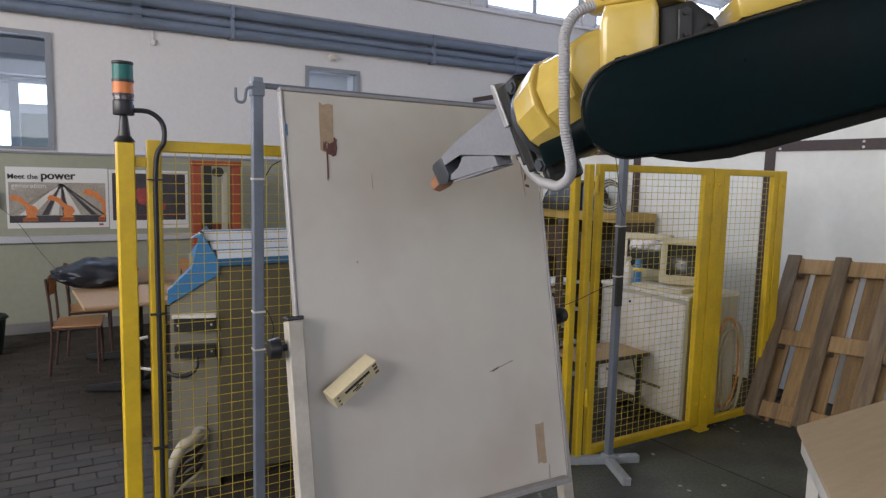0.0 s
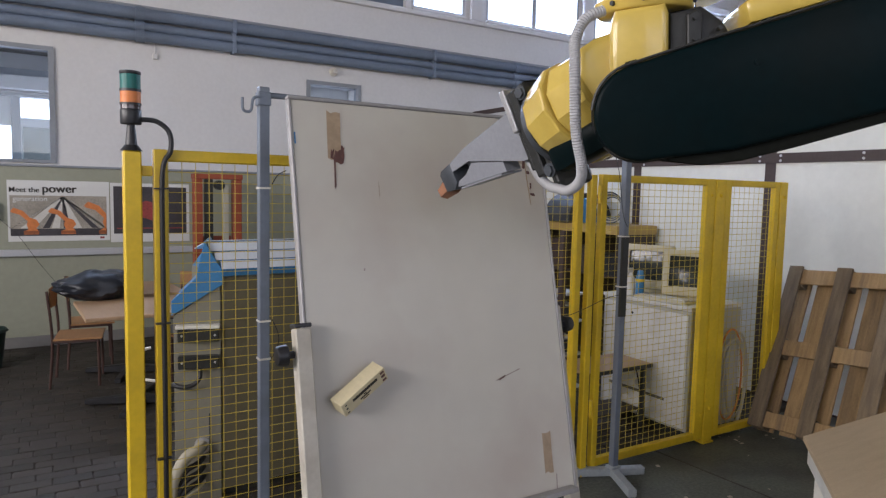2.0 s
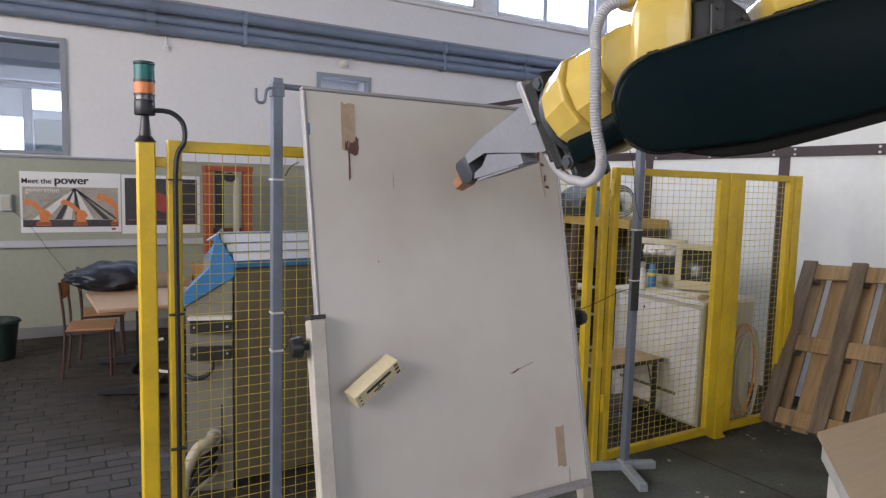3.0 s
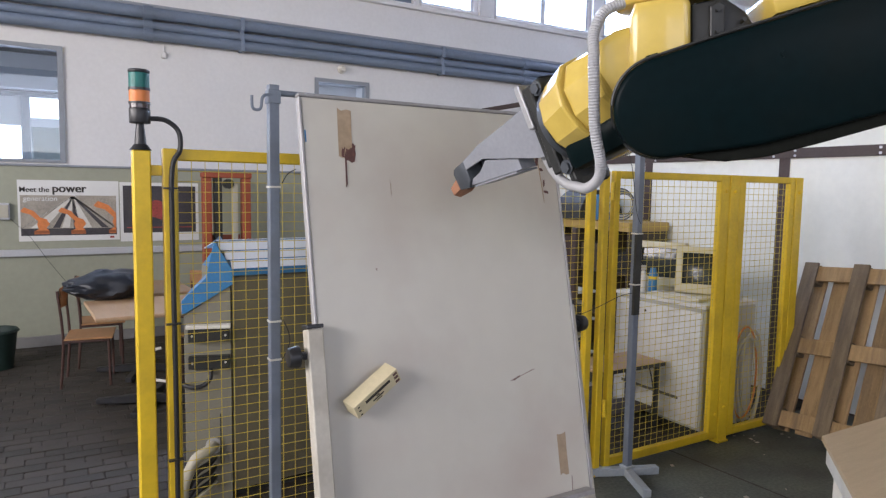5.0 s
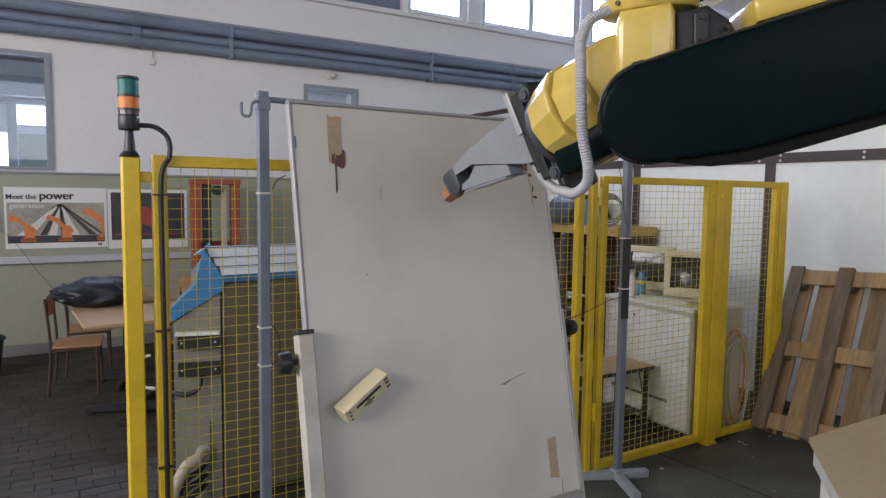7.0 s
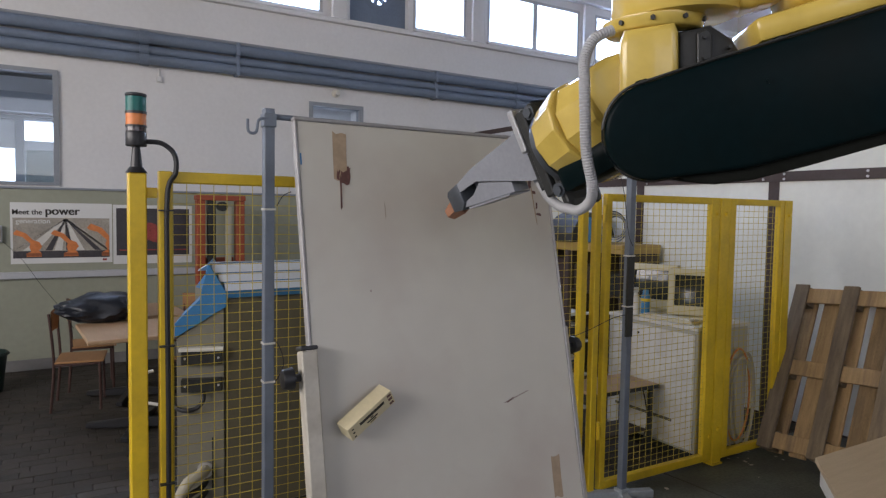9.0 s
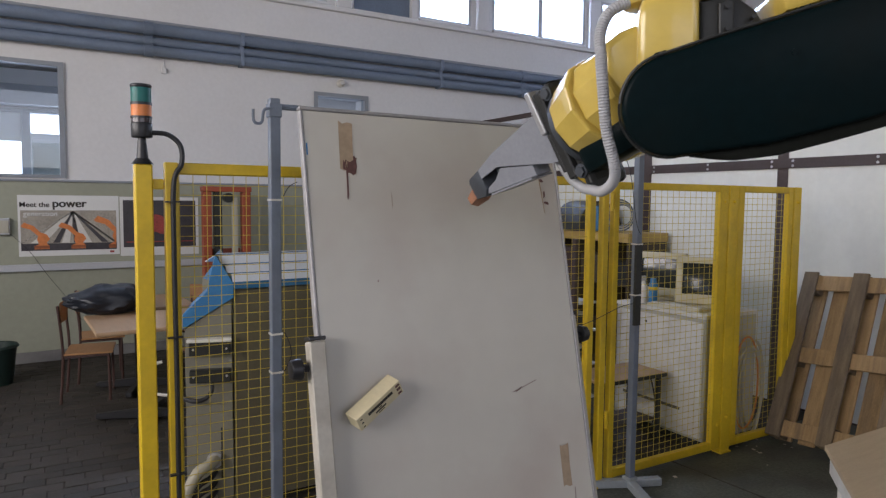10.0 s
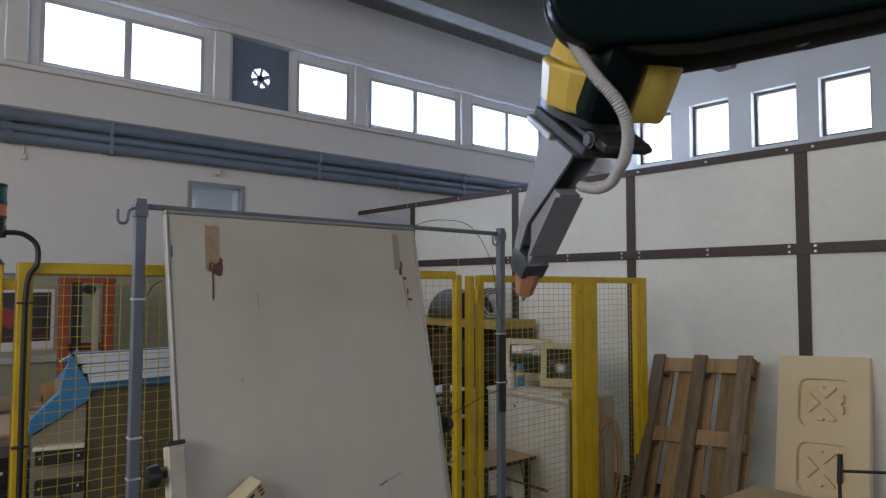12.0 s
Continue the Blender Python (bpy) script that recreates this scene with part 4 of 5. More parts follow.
# black bag on the table
bag = thing("bin_bag", "slack black plastic bag lying on the table", "bag", pose(0.53, 6.02, 0.751, 0, 0, -10))
bm = bmesh.new()
bmesh.ops.create_icosphere(bm, subdivisions=4, radius=1.0)
for v in bm.verts:
    p = v.co.copy()
    k = 1 + 0.16 * noise.noise(p * 2.1) + 0.09 * noise.noise(p * 5.3 + Vector((3, 1, 0))) + 0.05 * abs(noise.noise(p * 11))
    tail = 1 - 0.35 * max(0, -p.x)
    v.co = Vector((p.x * 0.29 * k, p.y * 0.20 * k, max(0.0, 0.10 + p.z * 0.125 * k * tail)))
part("bag", bm, M_BAG, bag, smooth=True)

wb = thing("waste_bin", "dark green plastic waste bin on the floor", "bin", pose(-0.285, 7.20, 0))
bm = rod((0, 0, 0), (0, 0, 0.34), 0.13, 0.17, seg=20)
bm.faces.ensure_lookup_table()
bmesh.ops.delete(bm, geom=[f for f in bm.faces if len(f.verts) > 4 and f.calc_center_median().z > 0.3], context="FACES")
bmesh.ops.solidify(bm, geom=bm.faces[:], thickness=0.006)
part("tub", bm, M_BIN, wb, smooth=True)
bm = bmesh.new()
for i in range(20):
    a, b = 2 * math.pi * i / 20, 2 * math.pi * (i + 1) / 20
    bm.faces.new([bm.verts.new((r * math.cos(q), r * math.sin(q), z)) for q, r, z in ((a, 0.168, 0.345), (b, 0.168, 0.345), (b, 0.184, 0.325), (a, 0.184, 0.325))])
bmesh.ops.remove_doubles(bm, verts=bm.verts, dist=1e-4)
bmesh.ops.solidify(bm, geom=bm.faces[:], thickness=0.006)
part("rim", bm, M_BIN, wb, smooth=True)

# ---- blue and beige control console behind the fence ----
def side_prism(outline, x0, x1, bevel=0.0):
    """An outline in y, z pushed from x0 to x1."""
    bm = prism(outline, x0, x1, bevel)
    for v in bm.verts:
        v.co = Vector((v.co.y, v.co.x, v.co.z))
    return bm


con = thing("control_console", "beige machine control console with sloping blue lid", "console", pose(0.96, 3.70, 0, 0, 0, 4))
part("body", box(0.012, 1.05, 0.012, 0.60, 0.04, 1.182, 0.003), M_CONSOLE, con)
# front face's shade is put into its darker olive-grey colour
part("front_panel", box(0.02, 1.04, 0.002, 0.010, 0.05, 1.178, 0.002), M_OLIVE, con)
part("plinth", box(0.03, 1.0, 0.03, 0.55, 0.0, 0.039), M_CAST, con)
TURN = pose(0, 0, 0, 0, 0, 160)
cheek = part("side_panel", prism([(0.0, 0.0), (0.228, 0.0), (0.228, 0.985), (0.0, 1.14)], -0.40, 0.0, 0.003), M_CONSOLE, con, "pale beige end panel")
cheek.matrix_basis = TURN
lid = part("lid", side_prism([(-0.012, 1.186), (-0.012, 1.215), (0.05, 1.362), (0.30, 1.30), (0.55, 1.186)], 0.0, 1.07, 0.004), M_BLUE, con)
lc = part("lid_cheek", prism([(-0.012, 1.142), (-0.012, 1.216), (0.076, 1.366), (0.118, 1.18), (0.236, 1.062), (0.236, 0.987)], -0.38, 0.012, 0.003), M_BLUE, con)
lc.matrix_basis = TURN
# pale strips over the blue lid stand for its window highlights
sl = Vector((0, 0.062, 0.147)).normalized()
for k, (a, b) in enumerate(((0.006, 0.05), (0.056, 0.10), (0.106, 0.154))):
    p0, p1 = Vector((0, -0.012, 1.216)) + sl * a, Vector((0, -0.012, 1.216)) + sl * b
    nn = Vector((0, -sl.z, sl.y)) * 0.004
    part("lid_panel", side_prism([(p0.y, p0.z), (p1.y, p1.z), (p1.y + nn.y, p1.z + nn.z), (p0.y + nn.y, p0.z + nn.z)], 0.004 - 0.026 * k, 1.06), M_LIDSHEEN, lid)
part("lid_top", side_prism([(0.058, 1.364), (0.058, 1.368), (0.298, 1.308), (0.298, 1.303)], -0.05, 1.06), M_LIDSHEEN, lid)
for z in (0.855, 0.715):
    cn = part("connector", box(0.006, 0.205, 0.001, 0.045, z, z + 0.065, 0.004), M_CAST, con, "black connector block")
    cn.matrix_basis = TURN
    for u in (0.025, 0.185):
        part("screw", rod((u, 0.044, z + 0.033), (u, 0.05, z + 0.033), 0.006, seg=8), M_BOLT, cn)
cs = part("connector_shelf", box(0.0, 0.215, 0.001, 0.05, 0.922, 0.94, 0.003), M_WHITE, con)
cs.matrix_basis = TURN
pc = part("cable", tube([(0.10, 0.03, 0.715), (0.10, 0.04, 0.67), (0.13, 0.05, 0.635), (0.19, 0.05, 0.625), (0.26, 0.0, 0.64)], 0.011, seg=8), M_RUBBER, con, smooth=True)
pc.matrix_basis = TURN
for i, (r, mm, z) in enumerate(((0.028, M_CREAMHOSE, 0.30), (0.015, M_RUBBER, 0.23), (0.015, M_RUBBER, 0.18), (0.015, M_RUBBER, 0.13), (0.013, M_CREAMHOSE, 0.10))):
    hz = part("hose", tube([(0.09, 0.0, z), (0.11, 0.07, z - 0.002), (0.17, 0.11, z - 0.03), (0.22, 0.12, max(0.03, z - 0.14)), (0.235, 0.12, 0.02)], r, seg=10, ribs=0.002 if i == 0 else 0, pitch=0.012), mm, con, smooth=True)
    hz.matrix_basis = TURN
hf = part("hose_flange", rod((0.09, 0.0, 0.30), (0.09, 0.018, 0.30), 0.042, seg=18), M_ALU, con)
hf.matrix_basis = TURN
rd = part("rod", rod((0.055, 0.02, 0.20), (0.055, 0.02, 0.47), 0.004, seg=6), M_CAST, con)
rd.matrix_basis = TURN
lev = thing("cable_clip", "white and black cable loop hanging behind the fence", "cable", pose(0.62, 3.9, 0))
part("loop", tube([(0.03, 0.0, 0.80), (-0.03, 0.0, 0.78), (-0.05, 0.02, 0.70), (-0.02, 0.02, 0.64), (0.05, 0.0, 0.62)], 0.008, seg=7), M_WHITE, lev, smooth=True)

# ---- behind the gate ----
wc = thing("white_cabinet", "off-white steel equipment cabinet behind the gate", "cabinet", pose(3.86, 3.075, 0))
part("body", box(0.0, 0.53, 0.0, 0.80, 0.06, 0.885, 0.004), M_BEIGE, wc)
part("plinth", box(0.03, 0.50, 0.02, 0.78, 0.0, 0.06), M_CAST, wc)
part("top", box(-0.01, 0.54, -0.005, 0.805, 0.886, 0.912, 0.004), M_WHITE, wc)
part("side_door", box(-0.012, -0.001, 0.015, 0.785, 0.08, 0.86, 0.003), M_WHITE, wc)
part("vent_slot", box(-0.016, -0.0125, 0.18, 0.70, 0.235, 0.255), M_OLIVE, wc)
part("lock", rod((-0.017, 0.5, 0.80), (-0.012, 0.5, 0.80), 0.009, seg=10), M_CAST, wc)


def monitor(m, label):
    d = thing("crt_monitor", label, "monitor", m, "old monitors")
    bm = box(-0.185, 0.185, 0.0, 0.10, 0.0, 0.335, 0.012, seg=2)
    bmesh.ops.delete(bm, geom=[f for f in bm.faces if f.normal.y < -0.99 and f.calc_area() > 0.05], context="FACES")
    part("front_case", bm, M_CRT, d, smooth=True)
    fr = holed(-0.175, 0.175, 0.01, 0.325, [(-0.140, 0.140, 0.068, 0.288)], 0.0, 0.012, "x")
    part("bezel", fr, M_CRT, d)
    bm = bmesh.new()
    for i in range(9):
        for j in range(7):
            x, z = -0.142 + 0.2845 * i / 8, 0.066 + 0.224 * j / 6
            bm.verts.new((x, 0.012 + 0.02 * ((x / 0.142) ** 2 + ((z - 0.178) / 0.112) ** 2) * 0.4, z))
    bm.verts.ensure_lookup_table()
    for i in range(8):
        for j in range(6):
            bm.faces.new([bm.verts[k] for k in (i * 7 + j, (i + 1) * 7 + j, (i + 1) * 7 + j + 1, i * 7 + j + 1)])
    part("screen", bm, M_SCREEN, d, "dark curved glass screen", smooth=True)
    bm = box(-0.15, 0.15, 0.10, 0.34, 0.02, 0.30, 0.0)
    for v in bm.verts:
        if v.co.y > 0.3:
            v.co.x *= 0.6
            v.co.z = 0.16 + (v.co.z - 0.16) * 0.65
    part("rear_case", bm, M_CRT, d)
    part("foot", box(-0.11, 0.11, 0.04, 0.26, -0.03, -0.001, 0.006), M_CRT, d)
    return d


monitor(pose(4.12, 3.71, 0.943, -4, 0, -64), "yellowed CRT monitor with dark screen on the cabinet")
monitor(pose(4.09, 3.29, 0.943, -12, 0, -54), "yellowed CRT monitor tilted back on the cabinet")
sp = thing("spray_bottle", "white plastic spray bottle on the cabinet", "bottle", pose(3.925, 3.68, 0.913))
part("bottle", rod((0, 0, 0), (0, 0, 0.13), 0.034, 0.030, seg=14, bevel=0.006), M_WHITE, sp, smooth=True)
part("neck", rod((0, 0, 0.13), (0, 0, 0.165), 0.022, 0.012, seg=12), M_WHITE, sp, smooth=True)
part("spray_head", box(-0.045, 0.018, -0.012, 0.012, 0.165, 0.20, 0.004), M_WHITE, sp)
can = thing("spray_can", "blue spray can with a yellow band on the cabinet", "can", pose(3.955, 3.615, 0.913))
part("can", rod((0, 0, 0), (0, 0, 0.15), 0.031, seg=16, bevel=0.004), M_CYAN, can, smooth=True)
part("band", rod((0, 0, 0.105), (0, 0, 0.125), 0.0318, seg=16), M_YEL, can, smooth=True)
part("cap", rod((0, 0, 0.151), (0, 0, 0.185), 0.024, 0.020, seg=14), M_CYAN, can, smooth=True)
kb = thing("keyboard", "flat beige keyboard lying on the cabinet", "keyboard", pose(3.95, 3.38, 0.913, 0, 0, 6))
part("case", box(-0.07, 0.07, -0.21, 0.21, 0.0, 0.022, 0.004), M_CRT, kb)
part("keys", box(-0.05, 0.05, -0.19, 0.19, 0.0222, 0.028, 0.002), M_WHITE, kb)

for i, (mm, r, x, z) in enumerate(((M_CREAMHOSE, 0.010, 4.36, 0.40), (M_CREAMHOSE, 0.008, 4.33, 0.36), (M_ORHOSE, 0.007, 4.26, 0.42), (M_CREAMHOSE, 0.009, 4.28, 0.34))):
    hs = thing("hose_coil", "orange cable coil hung on the cabinet" if mm is M_ORHOSE else "cream hose coil hung on the cabinet", "hose", pose(x, 3.062 - 0.007 * i, z), "hose coils")
    pts = [((0.11 + 0.012 * i) * math.cos(a), 0.002 * math.sin(3 * a), (0.30 + 0.01 * i) * math.sin(a)) for a in (2 * math.pi * k / 14 for k in range(15))]
    part("hose", tube(pts, r, seg=7, steps=4), mm, hs, smooth=True)

st = thing("side_table", "small wooden side table with dark legs", "table", pose(3.50, 3.50, 0))
part("tabletop", box(-0.30, 0.30, -0.17, 0.17, 0.465, 0.487, 0.004), M_TTOP, st)
part("edge_band", box(-0.30, 0.30, -0.178, -0.1715, 0.460, 0.486, 0.002), M_CAST, st, "dark edge band")
for x, y in ((-0.22, -0.13), (0.26, -0.13), (-0.22, 0.13), (0.26, 0.13)):
    part("leg", box(x - 0.015, x + 0.015, y - 0.015, y + 0.015, 0, 0.464), M_CAST, st)
part("shelf", box(-0.2, 0.24, -0.12, 0.12, 0.15, 0.165), M_DKWOOD, st)
rk = thing("instrument_rack", "grey open instrument rack with shelves", "shelf", pose(3.46, 3.98, 0))
for x, y in ((-0.2, -0.15), (0.2, -0.15), (-0.2, 0.15), (0.2, 0.15)):
    part("upright", box(x - 0.015, x + 0.015, y - 0.015, y + 0.015, 0, 0.92), M_FRAME, rk)
for z in (0.2, 0.45, 0.70, 0.905):
    part("shelf", box(-0.18, 0.18, -0.13, 0.13, z, z + 0.015), M_FRAME, rk)
for z, w in ((0.216, 0.16), (0.466, 0.13), (0.716, 0.12)):
    bx = thing("instrument", "beige bench instrument on the open rack", "instrument", pose(3.46, 3.98, z), "instruments")
    part("case", box(-w, w, -0.1, 0.1, 0, 0.12, 0.005), M_BEIGE, bx)
    part("front", box(-w + 0.01, w - 0.01, -0.106, -0.101, 0.012, 0.108, 0.002), M_CAST, bx)
pd = thing("power_cord", "black cord hanging from the side table", "cable", pose(3.64, 3.31, 0))
part("cord", tube([(-0.02, 0, 0.47), (0.0, -0.01, 0.38), (0.03, 0.0, 0.25), (0.0, 0.0, 0.12), (0.03, 0, 0.01)], 0.005, seg=6), M_RUBBER, pd, smooth=True)

sh = thing("open_shelf", "dark open shelf cabinet with a yellow wood top", "shelf", pose(4.72, 4.60, 0))
part("back", box(0.49, 0.505, 0, 1.5, 0, 1.28), M_DKWOOD, sh)
part("top", box(-0.02, 0.51, -0.01, 1.51, 1.281, 1.365, 0.004), M_YWOOD, sh)
for y in (0, 0.37, 0.74, 1.11, 1.47):
    part("divider", box(0, 0.488, y, y + 0.025, 0, 1.28), M_DKWOOD, sh)
for z in (0.05, 0.45, 0.87):
    part("shelf", box(0.01, 0.488, 0.026, 1.469, z, z + 0.02), M_DKWOOD, sh)
for i in range(4):
    bx = thing("storage_box", "dark storage box in the open shelf", "box", pose(4.76, 4.63 + 0.37 * i, 0.891), "storage boxes")
    part("case", box(0, 0.35, 0, 0.28, 0, 0.2 + 0.05 * (i % 3), 0.006), [M_CAST, M_DKWOOD, M_STRIP, M_CAST][i], bx)
dr = thing("drum_machine", "blue and dark rounded machine on the shelf top", "machine", pose(4.96, 5.42, 1.366))
part("arch", prism([(0.30 * math.cos(a), 0.30 * math.sin(a)) for a in (math.pi * i / 12 for i in range(13))], -0.2, 0.2, 0.01), M_CAST, dr)
part("blue_body", box(-0.12, 0.10, -0.27, -0.205, 0.0, 0.25, 0.012), M_BLUE, dr)
part("dial", rod((0.0, -0.285, 0.18), (0.0, -0.272, 0.18), 0.035, seg=16), M_WHITE, dr)
coil = thing("wire_coil", "pale coil of cable standing on the shelf top", "cable", pose(4.92, 4.90, 1.366, 0, 0, 12))
for k in range(5):
    ring = [(0.012 * k - 0.03 + 0.008 * math.sin(2 * a + k), (0.155 - 0.012 * k) * math.cos(a), 0.160 + (0.150 - 0.012 * k) * math.sin(a)) for a in (2 * math.pi * i / 12 for i in range(13))]
    part("loop", tube(ring, 0.007, seg=6, steps=3), M_CREAMHOSE if k % 2 else M_TOOLD, coil, smooth=True)
rs = thing("red_sign_bar", "red and white striped bar on the shelf behind the fence", "bar", pose(4.2, 5.75, 1.55))
part("bar", box(-0.3, 0.3, -0.01, 0.01, 0.10, 0.13), M_PRED, rs)
part("stand", box(-0.02, 0.02, -0.02, 0.02, -1.55, 0.10), M_WHITE, rs)
part("bar", box(-0.3, 0.3, -0.01, 0.01, 0.04, 0.07), M_PRED, rs)
po2 = thing("brown_pole", "dark brown steel pole behind the fence", "post", pose(3.205, 3.62, 0))
part("pole", box(-0.02, 0.02, -0.02, 0.02, 0, 1.40, 0.003), M_STRIP, po2)
part("foot", box(-0.12, 0.12, -0.12, 0.12, 0, 0.012), M_STRIP, po2)

# ---- pallet leaning on the partition ----
pal = thing("pallet", "weathered wooden pallet leaning against the partition", "pallet", pose(4.40, 2.985, 0.064, -4, 26, 0))
# local: y runs down the row, z up the slope, x through the thickness; front face towards -x
PW, PH = 0.78, 1.22
for y in (0.0, -0.34, -0.68):
    bm = box(0.0, 0.022, y - 0.10, y, 0, PH, 0.003)
    for v in bm.verts:
        v.co.y += random.uniform(-0.003, 0.003)
    part("front_board", bm, M_PALGREY, pal)
    for z in (0.0, 0.53, PH - 0.145):
        part("block", box(0.046, 0.122, y - 0.098, y - 0.002, z, z + 0.14, 0.004), M_PALGREY, pal)
for z in (0.0, 0.53, PH - 0.145):
    part("cross_board", box(0.024, 0.044, -PW, 0.0, z + 0.015, z + 0.125, 0.003), M_PALLET, pal)
for y, w in ((0.0, 0.12), (-0.165, 0.11), (-0.345, 0.12), (-0.51, 0.11), (-0.665, 0.115)):
    bm = box(0.124, 0.145, y - w, y, 0.0, PH, 0.003)
    for v in bm.verts:
        v.co.y += random.uniform(-0.003, 0.003)
    part("deck_board", bm, M_PALLET, pal)

# ---- carved cream tooling boards ----
def carved(m, w, h, label):
    c = thing("tooling_board", label, "board", m, "tooling boards")
    pocket = []
    for k in range(2):
        z1 = h - 0.16 - k * 0.44
        pocket.append((-w / 2 - 0.185, -w / 2 + 0.155, z1 - 0.33, z1))
    part("panel", holed(-w, 0, 0, h, pocket, 0.0, 0.045, "y"), M_FOAM, c)
    part("backing", box(0.046, 0.065, -w, 0, 0, h), M_FOAM, c)
    for a, b, z0, z1 in pocket:
        cy, cz = (a + b) / 2, (z0 + z1) / 2
        for q in range(4):
            pd = part("pad", side_prism([(0.034, 0.0), (0.104, -0.070), (0.118, -0.062), (0.118, -0.014), (0.104, -0.008), (0.104, 0.008), (0.118, 0.014), (0.118, 0.062), (0.104, 0.070)], 0.010, 0.0455, 0.003), M_FOAM, c)
            pd.matrix_basis = pose(0, cy, cz, 90 * q, 0, 0)
            turn = [(0.113 + 0.052 * math.cos(u), 0.111 + 0.052 * math.sin(u)) for u in (math.pi / 2 * i / 6 for i in range(7))]
            fl = part("corner_fillet", side_prism([(0.174, 0.111)] + turn + [(0.113, 0.172), (0.174, 0.172)], 0.001, 0.0455), M_FOAM, c)
            fl.matrix_basis = pose(0, cy, cz, 90 * q, 0, 0)
    return c


carved(pose(4.93, 2.165, 0.02, -3, 15.5, 0), 0.585, 1.22, "cream carved tooling board leaning on the partition")

# ---- low bench with plywood top, and a black pipe handle ----
be = thing("work_bench", "low white bench with a pale plywood top", "bench", pose(3.40, 2.015, 0, 0, 0, 0))
out = [(0.0, 0.0), (0.95, 0.0), (0.95, -1.4), (-0.62, -1.4), (-0.62, -0.51)]
bm = prism(out, 0.45, 0.474, 0.002)
for v in bm.verts:
    v.co = Vector((v.co.x, v.co.z, v.co.y))
part("top", bm, M_PLY, be)
bm = prism([(x * 0.96 + 0.015, y * 0.96 - 0.02) for x, y in out], 0.34, 0.449)
for v in bm.verts:
    v.co = Vector((v.co.x, v.co.z, v.co.y))
part("apron", bm, M_WHITE, be)
for x, y in ((0.05, -0.09), (0.86, -0.09), (0.86, -1.28), (-0.5, -1.28), (-0.5, -0.56)):
    part("leg", box(x - 0.03, x + 0.03, y - 0.03, y + 0.03, 0, 0.339), M_WHITE, be)
hd = thing("pipe_handle", "black T-shaped pipe handle standing on the bench", "handle", pose(3.53, 1.25, 0.475))
part("stem", rod((0, 0, 0), (0, 0, 0.33), 0.008, seg=10), M_BLACK, hd, smooth=True)
part("grip", rod((0, 0, 0.33), (0.004, -0.004, 0.46), 0.012, seg=10), M_BLACK, hd, smooth=True)
part("arm", rod((0.0, 0, 0.385), (0.16, -0.15, 0.38), 0.007, seg=10), M_BLACK, hd, smooth=True)
part("base", rod((0, 0, 0), (0, 0, 0.012), 0.05, seg=14), M_BLACK, hd)

# ---- scraps on the cell floor ----
bm = bmesh.new()
rng = random.Random(5)
for i in range(24):
    x, y = rng.uniform(3.0, 4.9), rng.uniform(2.2, 3.1)
    if i % 2:
        x, y = rng.uniform(4.0, 4.6), rng.uniform(2.85, 3.1)
    k = rng.uniform(0.004, 0.013)
    box(-k, k, -k * rng.uniform(0.3, 0.9), k * 0.6, 0.0, 0.003, m=pose(x, y, 0.0005, rng.uniform(-8, 8), 0, rng.uniform(0, 180)), bm=bm)
tagged(link("floor_debris", bm, M_TAPEP), "pale wood chips and scraps on the concrete", "debris", kind="stuff")
# ---- robot arm ----
BASE = Matrix.Translation((2.45, -0.35, 0))
PIVOT = Vector((1.3614, 1.3196, 1.8488))
FORE0 = Matrix(((0.7066, 0.6681, -0.2333, 1.2995), (-0.6259, 0.7438, 0.2345, 1.2260), (0.3301, -0.0197, 0.9437, 1.8038), (0, 0, 0, 1)))
WRIST0 = Matrix(((-0.0484, -0.9744, -0.2198, 1.3283), (0.9353, -0.1214, 0.3324, 1.5777), (-0.3506, -0.1895, 0.9172, 1.8165), (0, 0, 0, 1)))
# seconds, turn as an axis times degrees, shift; both about the wrist's pivot
FORE_ROWS = (
    (0.0, 5.43, -0.79, 0.70, -0.0087, 0.0067, 0.0351),
    (9.6, 5.43, -0.79, 0.70, -0.0087, 0.0067, 0.0351),
    (10.0, 6.09, -0.62, 0.98, -0.0192, -0.0257, 0.0574),
    (10.5, 8.40, 1.63, 0.94, -0.0270, -0.0920, 0.1643),
    (11.0, 8.34, 1.38, 0.36, -0.0611, -0.1823, 0.2776),
    (11.5, 9.28, 2.58, -0.22, -0.0637, -0.2756, 0.3848),
    (12.0, 10.35, 3.09, -1.02, -0.0977, -0.3902, 0.4894),
)
WRIST_ROWS = (
    (0.0, 0, 0, 0, 0, 0, 0), (9.6, 0, 0, 0, 0, 0, 0), (10.0, -1.04, -2.70, -2.29, -0.0049, -0.0382, 0.0222),
    (10.5, -7.48, -4.99, -9.78, 0.0113, -0.1221, 0.1229), (11.0, -17.09, -3.47, -14.60, -0.0028, -0.2330, 0.2300),
    (11.5, -24.76, -6.62, -16.60, 0.0171, -0.3410, 0.3182), (12.0, -34.24, -2.93, -16.68, -0.0046, -0.4764, 0.4089),
)


# roll of the tool flange on its own axis, in degrees
ROLL = {10.5: 4, 11.0: 9, 11.5: 14, 12.0: 17}


def moved(rest, row):
    v = Vector(row[:3])
    turn = Matrix.Rotation(radians(v.length), 4, v.normalized()) if v.length > 1e-6 else Matrix()
    return Matrix.Translation(PIVOT + Vector(row[3:])) @ turn @ Matrix.Translation(-PIVOT) @ rest


